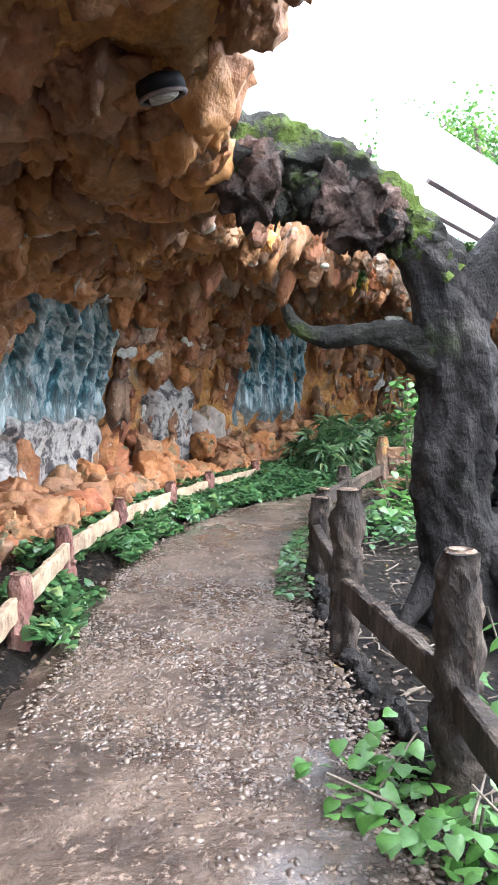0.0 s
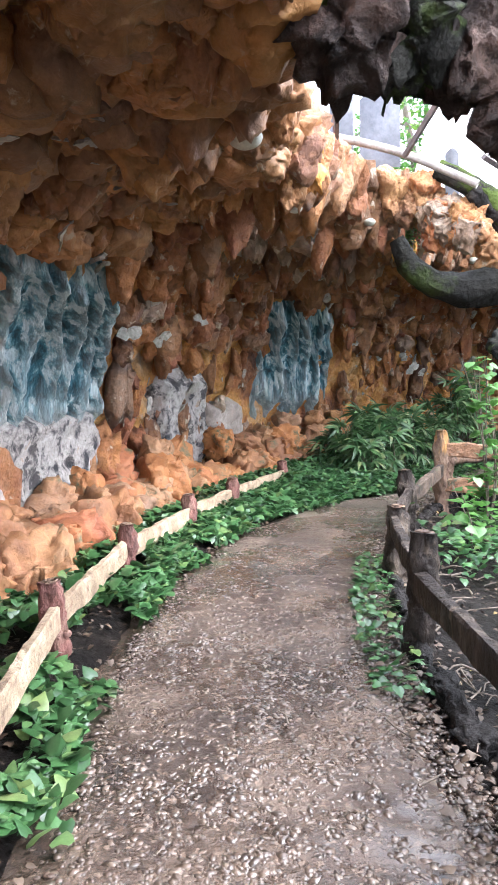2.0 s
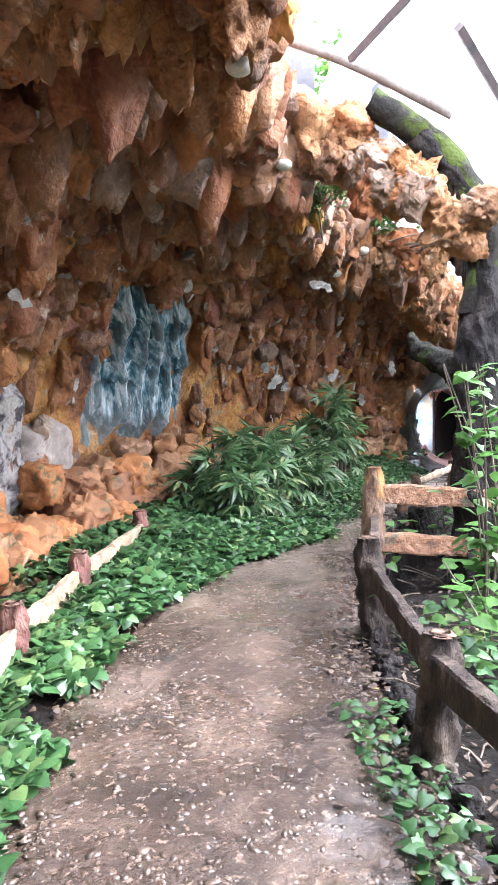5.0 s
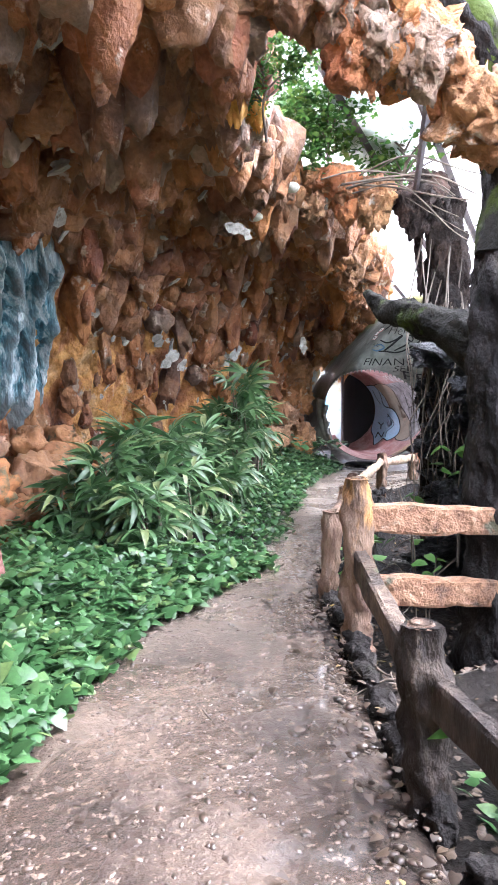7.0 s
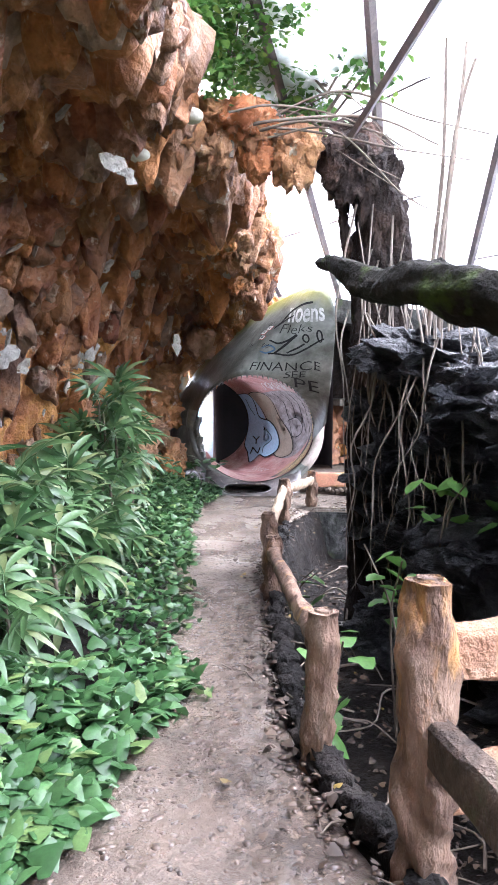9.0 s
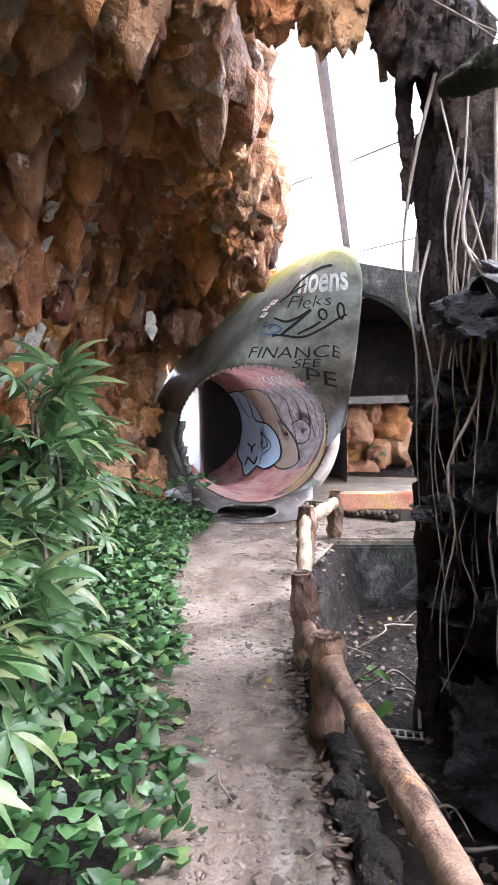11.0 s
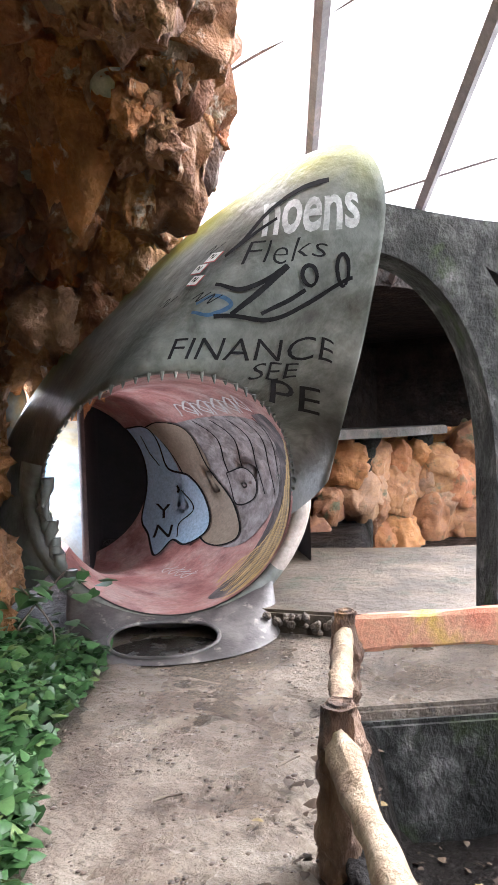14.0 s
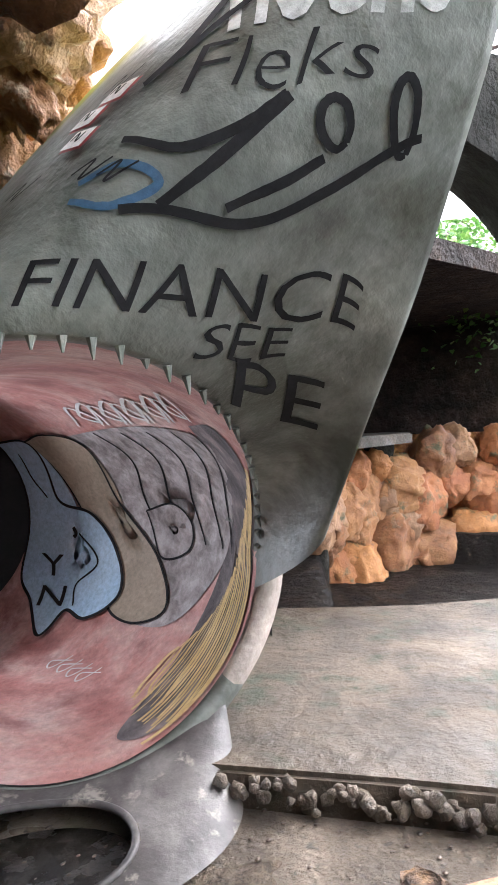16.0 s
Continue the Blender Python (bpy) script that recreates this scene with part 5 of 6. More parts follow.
fronds = [frond_mesh(k) for k in range(7)]
v, f = tube_np(spline([(0, 0, -0.1), (0.02, 0.01, 0.5), (0.0, 0.03, 1.0)], 8), [0.014, 0.010], 6)
cane_me = mesh_np("cane", v, clean(f), M_TWIG)


def lady_palm(x, y, h, n):
    t = thing("lady_palm", "dense green lady palm clump with narrow drooping fan leaves", "palm", (x, y, 0.05), "lady palms")
    for k in range(n):
        a, r = random.uniform(0, 6.3), random.uniform(0.02, 0.2)
        cx, cy = r * math.cos(a), r * math.sin(a)
        hh = h * random.uniform(0.55, 1.05)
        put("cane", cane_me, t, "", Matrix.Translation((cx, cy, 0)) @ Matrix.Diagonal((1, 1, hh, 1)))
        for j in range(5):
            yaw = a + j * 2.4 + random.uniform(-0.4, 0.4)
            s = random.uniform(0.75, 1.2)
            up = 0.95 - 0.38 * j + random.uniform(-0.25, 0.25)
            put("frond", fronds[(k * 3 + j) % 7], t, "", Matrix.Translation((cx, cy, hh * (1.0 - 0.085 * j))) @ Euler((up, random.uniform(-0.35, 0.35), yaw), "XYZ").to_matrix().to_4x4() @ Matrix.Diagonal((s, s, s, 1)))


for x, y, h, n in ((0.75, 12.7, 0.55, 5), (1.05, 12.5, 0.75, 7), (1.4, 12.75, 0.9, 8), (1.75, 12.95, 0.9, 8), (1.55, 13.3, 0.95, 7), (2.1, 13.3, 0.8, 7), (2.45, 13.7, 0.75, 6), (2.9, 14.0, 0.75, 6), (1.2, 12.15, 0.5, 6), (1.6, 12.5, 0.65, 6), (2.0, 12.85, 0.65, 6), (2.5, 13.35, 0.6, 5), (3.2, 14.5, 1.25, 10), (3.5, 14.75, 1.35, 11), (3.9, 15.3, 1.1, 8)):
    lady_palm(x, y, h, n)


# leafy trees behind the pond and fence
def broad_tree(name, label, at, h, crown_r, n_leaf, material, group, size=(0.04, 0.09)):
    t = thing(name, label, "tree", at, group)
    pts = [(0, 0, -0.3), (random.uniform(-0.2, 0.2), random.uniform(-0.2, 0.2), h * 0.4), (random.uniform(-0.5, 0.5), random.uniform(-0.5, 0.5), h)]
    v, f = tube_np(spline(pts, 14), [0.026 * h, 0.017 * h, 0.006 * h], 8, 0.15, 4)
    put("trunk", mesh_np("trunk", v, clean(f), M_TWIG), t)
    leaves = []
    for b in range(16):
        a, z0 = random.uniform(0, 6.3), h * random.uniform(0.3, 0.9)
        r = crown_r * random.uniform(0.5, 1.0)
        s0 = np.array((pts[1][0], pts[1][1], z0))
        e = s0 + np.array((r * math.cos(a), r * math.sin(a), random.uniform(0.1, 0.9)))
        v, f = tube_np(spline([s0, (s0 + e) / 2 + np.array((0, 0, 0.03 * h)), e], 8), [0.008 + 0.005 * h, 0.002 + 0.001 * h], 5)
        put("limb", mesh_np("limb", v, clean(f), M_TWIG), t)
        for k in range(n_leaf // 16):
            q = random.uniform(0.35, 1.1)
            c = s0 + (e - s0) * q + np.random.normal(0, 0.22 * crown_r * 0.6, 3)
            leaves.append(leaf(c, random.uniform(*size), 0.9, None, 0.8))
    v, f = gather(leaves)
    put("crown", mesh_np("crown", v, f, material), t)
    return t


np.random.seed(3)
first = broad_tree("background_tree", "slender pale green tree in the open beyond the fence", (10.5, 22.5, -0.3), 5.2, 1.6, 6800, M_LIME, "background trees")
second = broad_tree("background_tree", "leafy green tree in the open beyond the fence", (5.6, 23.5, -0.3), 6.0, 1.9, 7200, M_LIME, "background trees")
# the last six copies are out of view, added to block low skylight
for k, (x, y, s) in enumerate(((16, 15.5, 1.2), (12, 21, 1.4), (8, 23, 1.6), (2, 22, 1.6), (4.6, 22, 1.8), (6, -3, 1.2), (-6, -6, 1.5), (2.5, -6, 1.3), (19, 19, 1.4), (7.0, 21, 1.9), (9.5, 24, 2.0),
                               (12, 11.0, 0.9), (8, 5, 0.9), (11, 8, 1.1), (14, 12, 1.2), (7.5, 1.5, 1.0), (9.2, 9, 0.8))):
    o = copy_thing(first if k % 2 else second, pose(x, y, -0.3, 0, 0, k * 67))
    o.scale = (s, s, s)

# shrub on the far arch
random.seed(44)
shrub = broad_tree("arch_shrub", "airy shrub rooted on top of the rock arch", (4.7, 13.1, 3.4), 1.0, 0.95, 4200, M_LIME, "arch shrubs", (0.04, 0.085))
shrub2 = copy_thing(shrub, pose(3.75, 13.3, 3.55, 0, 0, 120))
shrub2.scale = (0.8, 0.8, 0.8)
shrub3 = copy_thing(shrub, pose(1.75, 10.95, 3.15, 0, 0, 40))
shrub3.scale = (0.4, 0.4, 0.4)
random.seed(64)
stems = [[(4.5, 12.0, 1.5), (4.6, 11.8, 3.3), (4.75, 11.8, 4.3)], [(4.7, 12.0, 1.5), (4.75, 11.9, 3.4), (5.1, 11.7, 4.5)], [(4.6, 12.1, 1.5), (4.72, 12.0, 3.0), (4.6, 11.9, 4.0)]]
for k in range(9):
    a = np.array((random.uniform(3.5, 4.4), random.uniform(13.0, 13.5), random.uniform(3.45, 3.75)))
    b = np.array((random.uniform(4.3, 5.0), random.uniform(11.7, 12.5), random.uniform(2.7, 3.35)))
    stems.append([a, a * 0.65 + b * 0.35 + np.array((random.gauss(0, 0.08), random.gauss(0, 0.08), random.uniform(0.05, 0.3))), a * 0.3 + b * 0.7 + np.array((random.gauss(0, 0.1), 0, random.uniform(0.0, 0.2))), b])
for k, pts in enumerate(stems):
    r = 0.022 if k < 3 else random.uniform(0.006, 0.016)
    v, f = tube_np(spline(pts, 20), [r, r * 0.75, r * 0.4], 6, 0.25, 9)
    tagged(put("bare_branch", mesh_np("bare_branch", v, clean(f), M_TWIG)), "thin bare arching branch on the rock arch", "branch", "bare branches")

# hanging roots
items = []
for k in range(95):
    x, y = random.uniform(4.35, 5.1), random.uniform(11.5, 12.5) if k < 75 else random.uniform(12.4, 12.7)
    x -= max(0, (12.2 - y)) * 0.5
    z0, z1 = random.uniform(1.5, 2.35) if k < 75 else random.uniform(2.0, 3.0), random.uniform(-0.2, 1.1)
    pts = [(x, y, z0)]
    for j in range(5):
        pts.append((pts[-1][0] + random.gauss(-0.02, 0.06), pts[-1][1] + random.gauss(-0.02, 0.06), z0 + (z1 - z0) * (j + 1) / 5))
    items.append(tube_np(spline(pts, 16), [random.uniform(0.005, 0.011), 0.003], 5))
v, f = gather(items)
tagged(put("hanging_roots", mesh_np("hanging_roots", v, clean(f), M_ROOT)), "thin pale aerial roots hanging down the black rock", "roots", kind="stuff")
v, f = gather([(rock_shape(160 + k, 3, 0.8, 0.5)[0] * np.array([0.045, 0.045, 0.1]) + np.array((4.83 + 0.03 * math.sin(k), 13.04, 3.55 - 0.12 * k)), rock_shape(160 + k, 3, 0.8, 0.5)[1]) for k in range(9)])
tagged(put("hanging_rock_column", mesh_np("hanging_rock_column", v, f, M_BROWNROCK)), "knobbly dark cement stalactite hanging over the pond", "rock")

# litter
items = []
for k in range(1500):
    if k % 3:
        i = random.randrange(40, 195)
        x, y = pr_c[i][0] + random.gauss(-0.02, 0.16), pr_c[i][1] + random.gauss(0, 0.1)
        z = 0.03 if side_of(pr, x, y) < 0.05 else ground_z(x, y) + 0.02
    else:
        x, y = random.uniform(2.4, 6.3), random.uniform(10.6, 14.5)
        if side_of(pr, x, y) < 0.25:
            continue
        z = ground_z(x, y) + 0.02
    v, f = leaf((x, y, z), random.uniform(0.018, 0.05), 0.3)
    items.append((v, f))
for k in range(2600):
    i = random.randrange(8, 125)
    a = random.uniform(0.05, 1.3) ** 1.2
    x, y = pr_c[i][0] + a, pr_c[i][1] + random.uniform(-0.15, 0.15)
    items.append(leaf((x, y, ground_z(x, y) + 0.02), random.uniform(0.015, 0.036), 0.6))
for k in range(500):
    i = random.randrange(14, 110)
    x, y = pr_c[i][0] - abs(random.gauss(0, 0.16)), pr_c[i][1] + random.uniform(-0.1, 0.1)
    items.append(leaf((x, y, 0.02), random.uniform(0.012, 0.03), 0.35))
for k in range(1600):
    i = random.randrange(22, 110)
    x, y = pl_c[i][0] - random.uniform(-0.12, 0.9), pl_c[i][1] + random.uniform(-0.1, 0.1)
    items.append(leaf((x, y, ground_z(x, y) + 0.025 if side_of(pl, x, y) < 0 else 0.015), random.uniform(0.016, 0.045), 0.5))
for k in range(1500):
    x, y = random.uniform(2.4, 6.6), random.uniform(10.6, 14.6)
    if side_of(pr, x, y) > 0.2:
        items.append(leaf((x, y, ground_z(x, y) + 0.015), random.uniform(0.02, 0.045), 0.5))
cover("fallen_leaves", items, M_DRY, "dead brown and yellow leaves on the path edge", "leaves")
items = []
for k in range(140):
    i = random.randrange(8, 120)
    x, y = pr_c[i][0] + random.uniform(0.12, 1.2), pr_c[i][1]
    a, l, z = random.uniform(0, 6.3), random.uniform(0.1, 0.5), ground_z(x, y) + 0.02
    items.append(tube_np(spline([(x, y, z), (x + l * 0.5 * math.cos(a), y + l * 0.5 * math.sin(a), z + random.uniform(0.01, 0.05)), (x + l * math.cos(a + 0.5), y + l * math.sin(a + 0.5), z)], 6), [random.uniform(0.004, 0.011), 0.003], 5))
for k in range(60):
    i = random.randrange(40, 195)
    t = random.random()
    x, y = pr_c[i] * t + pl_c[i] * (1 - t) if k < 15 else pr_c[i] + np.random.normal(0.05, 0.12, 2)
    a = random.uniform(0, 6.3)
    l = random.uniform(0.05, 0.2)
    items.append(tube_np([(x, y, 0.025), (x + l * 0.5 * math.cos(a), y + l * 0.5 * math.sin(a), 0.035), (x + l * math.cos(a + 0.2), y + l * math.sin(a + 0.2), 0.025)], [0.006, 0.003], 5))
v, f = gather(items)
tagged(put("fallen_twigs", mesh_np("fallen_twigs", v, clean(f), M_TWIG)), "short broken twigs lying on the path", "twigs", kind="stuff")
items = []
for k in range(46):
    x, y = random.uniform(2.9, 6.4), random.uniform(10.9, 14.4)
    if side_of(pr, x, y) < 0.3:
        continue
    a, l = random.uniform(0, 6.3), random.uniform(0.3, 1.0)
    z = -0.55
    pts = [(x, y, z), (x + 0.4 * l * math.cos(a), y + 0.4 * l * math.sin(a), z + random.uniform(0.02, 0.14)), (x + 0.7 * l * math.cos(a + 0.3), y + 0.7 * l * math.sin(a + 0.3), z + random.uniform(0.0, 0.16)), (x + l * math.cos(a + 0.1), y + l * math.sin(a + 0.1), z)]
    items.append(tube_np(spline(pts, 14), [random.uniform(0.006, 0.014), 0.004], 5))
v, f = gather(items)
tagged(put("pond_twigs", mesh_np("pond_twigs", v, clean(f), M_ROOT)), "pale tangled twigs and roots lying in the pond", "twigs", kind="stuff")
# pebbles set in the path
pv, pf = icos(1)
stone_shapes = [pv * (1 + 0.28 * np.array([fbm(q, 1.3, 9.0 * k) for q in pv]))[:, None] for k in range(8)]
items = []
for k in range(42000):
    i = random.randrange(20, 172) if k % 3 else random.randrange(24, 66)
    t = random.uniform(0.09, 1.0)
    x, y = pr_c[i] * t + pl_c[i] * (1 - t)
    x, y = x + random.uniform(-0.06, 0.06), y + random.uniform(-0.06, 0.06)
    if noise.noise(Vector((x * 1.1, y * 1.1, 2))) < random.uniform(-0.9, 0.35):
        continue
    if random.random() > (1.0 if y < 6 else 0.6 if y < 8.5 else 0.3):
        continue
    s = random.uniform(0.006, 0.024) * random.uniform(0.5, 1.1)
    items.append(((stone_shapes[k % 8] * np.array([s * random.uniform(0.9, 1.7), s * random.uniform(0.7, 1.1), s * 0.42])) @ turn_z(random.uniform(0, 3)).T + np.array((x, y, 0.012 * fbm((x, y, 0), 2.5) + 0.007 * fbm((x, y, 1), 13) - 0.25 * s)), pf))
for k in range(1300):
    x, y = random.uniform(4.3, 7.6), random.uniform(13.6, 16.4)
    if side_of(pr, x, y) > 0.0 and not (x > 6.0 and y > 14.9 and x + y < 22.6):
        continue
    if side_of(pl, x, y) < 0.05:
        continue
    r = random.uniform(0.003, 0.013)
    items.append((stone_shapes[k % 8] * np.array([r * 1.3, r, r * 0.3]) + np.array((x, y, 0.002)), pf))
v, f = gather(items)
tagged(put("path_pebbles", mesh_np("path_pebbles", v, f, M_PEBBLE), path), kind="stuff")

# ---- paint on the fish ----


def head_skin(i, k, off):
    p = head_point(i, k)
    a = head_point(min(i + 0.6, NH - 1), k) - head_point(max(i - 0.6, 0), k)
    b = head_point(i, min(1, k + 0.02)) - head_point(i, max(0, k - 0.02))
    n = np.cross(b, a)
    n /= np.linalg.norm(n)
    if n[1] > 0:
        n = -n
    return fish(*(p + n * off)) - FO


def lining_skin(t, deg, off):
    p = lining_point(t, deg)
    a = lining_point(min(1, t + 0.02), deg) - lining_point(max(0, t - 0.02), deg)
    b = lining_point(t, deg + 2) - lining_point(t, deg - 2)
    n = np.cross(a, b)
    n /= np.linalg.norm(n)
    if n @ (np.array([lining_point(t, 0)[0] - 0.87, p[1], 0.86]) - p) < 0:
        n = -n
    return fish(*(p + n * off)) - FO


def stroke(name, skin, pts, width, material, label, off=0.006, closed=False):
    """A painted line along points of the skin's own grid."""
    if closed:
        pts = pts + pts[:1]
    c = spline(pts, 10 * len(pts))
    p = np.array([skin(a, b, off) for a, b in c])
    q = np.array([skin(a, b, off + 0.05) for a, b in c])
    vs, fs = [], []
    for i in range(len(p)):
        t = p[min(i + 1, len(p) - 1)] - p[max(i - 1, 0)]
        s = np.cross(t, q[i] - p[i])
        s /= np.linalg.norm(s) + 1e-9
        e = 0.75 + 0.25 * math.sin(math.pi * i / (len(p) - 1)) + 0.12 * noise.noise(Vector((i * 0.4, width * 90, 1)))
        vs += [p[i] - s * width * 0.5 * e, p[i] + s * width * 0.5 * e]
    for i in range(len(p) - 1):
        fs.append((2 * i, 2 * i + 1, 2 * i + 3, 2 * i + 2))
    return put(name, mesh_np(name, vs, fs, material), head, label)


def blob(name, skin, pts, material, label, off):
    """A painted patch with a closed outline."""
    c = spline(pts + pts[:1], 8 * len(pts))[:-1]
    mid = c.mean(0)
    rings, n = 6, len(c)
    vs = [skin(*mid, off)]
    for r in range(1, rings + 1):
        vs += [skin(*(mid + (x - mid) * r / rings), off) for x in c]
    fs = [(0, 1 + i, 1 + (i + 1) % n) for i in range(n)]
    for r in range(rings - 1):
        for i in range(n):
            a, b = 1 + r * n + i, 1 + r * n + (i + 1) % n
            fs.append((a, b, b + n, a + n))
    return put(name, mesh_np(name, vs, fs, material), head, label)


def lettering(name, body, skin, corners, material, label, off=0.007, bold=0.0, shear=0.0):
    """Letters laid on the skin between four corners: low left, low right, top right, top left."""
    cu = bpy.data.curves.new(name, "FONT")
    cu.body, cu.offset, cu.shear, cu.resolution_u = body, bold, shear, 3
    tmp = bpy.data.objects.new(name, cu)
    scene.collection.objects.link(tmp)
    me = bpy.data.meshes.new_from_object(tmp.evaluated_get(bpy.context.evaluated_depsgraph_get()))
    bpy.data.objects.remove(tmp)
    bm = bmesh.new()
    bm.from_mesh(me)
    bmesh.ops.triangulate(bm, faces=bm.faces)
    for _ in range(3):
        bmesh.ops.subdivide_edges(bm, edges=[e for e in bm.edges if e.calc_length() > 0.10], cuts=1)
        bmesh.ops.triangulate(bm, faces=bm.faces)
    xs_, ys_ = [v.co.x for v in bm.verts], [v.co.y for v in bm.verts]
    x0, x1, y0, y1 = min(xs_), max(xs_), min(ys_), max(ys_)
    if len(corners) == 2:
        low, top = spline(corners[0], 41), spline(corners[1], 41)
    else:
        ll, lr, tr, tl = corners
        low, top = spline([ll, lr], 41), spline([tl, tr], 41)
    for v in bm.verts:
        a, b = (v.co.x - x0) / (x1 - x0), (v.co.y - y0) / (y1 - y0)
        j = min(int(a * 40), 39)
        g = a * 40 - j
        v.co = Vector(skin(*((low[j] * (1 - g) + low[j + 1] * g) * (1 - b) + (top[j] * (1 - g) + top[j + 1] * g) * b), off))
    return part(name, bm, material, head, label)


M_WHITEG = surface("thin_white_spray_paint", [(0.35, (0.3, 0.31, 0.29)), (0.6, (0.58, 0.59, 0.57))], 9, 50, 0.5, 0.2)
lettering("lettering", "noens", head_skin, [[(40.4, 0.58), (42.4, 0.58), (44.4, 0.61), (47.0, 0.68), (49.5, 0.8)], [(38.8, 0.79), (40.9, 0.75), (42.9, 0.75), (44.9, 0.78), (47.0, 0.85)]], M_WHITEG, "white sprayed letters", 0.003, 0.022, 0.12)
lettering("lettering", "Fleks", head_skin, [[(39.8, 0.46), (41.9, 0.46), (43.9, 0.47), (45.5, 0.53), (48.0, 0.59)], [(38.8, 0.58), (40.9, 0.56), (42.4, 0.56), (44.4, 0.59), (46.5, 0.64)]], M_BLACK, "black sprayed letters", 0.004, -0.014, 0.3)
lettering("lettering", "FINANCE", head_skin, [[(37.3, 0.05), (41.4, 0.05), (46.0, 0.1), (51.1, 0.24), (56.7, 0.58)], [(36.3, 0.15), (40.4, 0.14), (44.4, 0.17), (49.0, 0.27), (54.1, 0.53)]], M_BLACK, "black sprayed letters", 0.004, -0.006, 0.28)
lettering("lettering", "SEE", head_skin, [[(47.0, 0.03), (48.5, 0.07), (50.1, 0.1), (51.6, 0.17), (53.1, 0.24)], [(46.0, 0.08), (47.5, 0.12), (48.5, 0.15), (50.1, 0.19), (51.6, 0.25)]], M_BLACK, "black sprayed letters", 0.004, -0.006, 0.28)
lettering("lettering", "PE", head_skin, [[(51.1, 0.02), (53.6, 0.07), (55.7, 0.15), (58.2, 0.29), (60.3, 0.44)], [(49.0, 0.07), (50.6, 0.12), (52.6, 0.17), (54.7, 0.27), (56.7, 0.39)]], M_BLACK, "black sprayed letters", 0.004, -0.004, 0.15)
for pts, w in (([(38.3, 0.39), (40.9, 0.345), (42.9, 0.39), (44.2, 0.47)], 0.024), ([(41.4, 0.24), (42.9, 0.34), (44.4, 0.47)], 0.03), ([(39.8, 0.23), (45.2, 0.26), (48.5, 0.42), (51.6, 0.70)], 0.028), ([(44.3, 0.27), (46.2, 0.36), (47.4, 0.44)], 0.028),
               ([(37.8, 0.54), (38.9, 0.60), (39.8, 0.71), (41.4, 0.78), (43.9, 0.83)], 0.035), ([(37.8, 0.54), (38.9, 0.58), (39.8, 0.62), (41.0, 0.66)], 0.025)):
    stroke("scrawl", head_skin, pts, w, M_BLACK, "black sprayed line")
for (i, k), r in (((47.0, 0.49), 1.0), ((50.1, 0.64), 1.2)):
    stroke("scrawl", head_skin, [(i + r * math.cos(a * 0.785), k + 0.032 * r * math.sin(a * 0.785)) for a in range(8)], 0.022, M_BLACK, "black sprayed ring", closed=True)
stroke("scrawl", head_skin, [(37.3, 0.31), (38.8, 0.33), (40.9, 0.28), (39.3, 0.24), (37.3, 0.27)], 0.022, M_BLUEP, "blue sprayed scribble", 0.004)
for k in range(4):
    i, q = random.uniform(33, 38), random.uniform(0.3, 0.7)
    stroke("scrawl", head_skin, [(i, q), (i + 0.8, q + 0.02), (i + 0.5, q - 0.02), (i + 1.6, q + 0.01)], 0.007, M_BLACK, "small illegible black scribble")
M_STICK = surface("white_sticker", [(0.3, (0.78, 0.77, 0.75)), (0.7, (0.85, 0.84, 0.82))], 8, 60, 0.4, 0.05)
M_REDP = surface("red_sticker_edge", [(0.3, (0.42, 0.05, 0.06)), (0.7, (0.55, 0.09, 0.09))], 8, 60, 0.4, 0.05)
for i, k in ((36.8, 0.56), (35.9, 0.52), (36.1, 0.45)):
    for r, mt, o in ((1.3, M_REDP, 0.012), (1.16, M_STICK, 0.016)):
        vs = [head_skin(i + a * 0.62 * r, k + b * 0.026 * r, o) for a, b in ((-1, -0.3), (0.4, -1), (1, 0.3), (-0.4, 1))]
        put("sticker", mesh_np("sticker", vs, [(0, 1, 2, 3)], mt, False), head, "small square sticker with red edge" if o < 0.013 else "white sticker face")
    stroke("scrawl", head_skin, [(i - 0.3, k), (i, k + 0.012), (i, k - 0.01), (i + 0.3, k + 0.005)], 0.008, M_BLACK, "black marker scribble", 0.019)

M_SKYP = surface("light_blue_spray_paint", [(0.3, (0.34, 0.52, 0.68)), (0.7, (0.46, 0.62, 0.76))], 3, 40, 0.5, 0.15)
M_OLIVEP = surface("olive_brown_spray_paint", [(0.3, (0.27, 0.22, 0.16)), (0.7, (0.42, 0.35, 0.26))], 3, 40, 0.55, 0.2)
M_GREYP = surface("mauve_grey_spray_paint", [(0.35, (0.17, 0.15, 0.14)), (0.5, (0.31, 0.28, 0.27)), (0.65, (0.44, 0.41, 0.41))], 9, 40, 0.55, 0.3)
M_SOOT = surface("sooty_grey_paint", [(0.32, (0.035, 0.03, 0.03)), (0.48, (0.10, 0.085, 0.085)), (0.62, (0.20, 0.17, 0.165)), (0.75, (0.36, 0.27, 0.25))], 6, 26, 0.6, 0.5)
M_GOLDP = surface("ochre_brush_paint", [(0.3, (0.55, 0.38, 0.14)), (0.7, (0.72, 0.55, 0.28))], 5, 40, 0.6, 0.2)
GREY = [(0.76, 42), (0.60, 46), (0.44, 46), (0.29, 40), (0.22, 24), (0.24, 4), (0.33, -20), (0.42, -41), (0.56, -44), (0.70, -34), (0.78, 0)]
OLIVE = [(0.90, 40), (0.82, 44), (0.73, 38), (0.71, 10), (0.56, -16), (0.46, -36), (0.55, -45), (0.68, -36), (0.82, 0)]
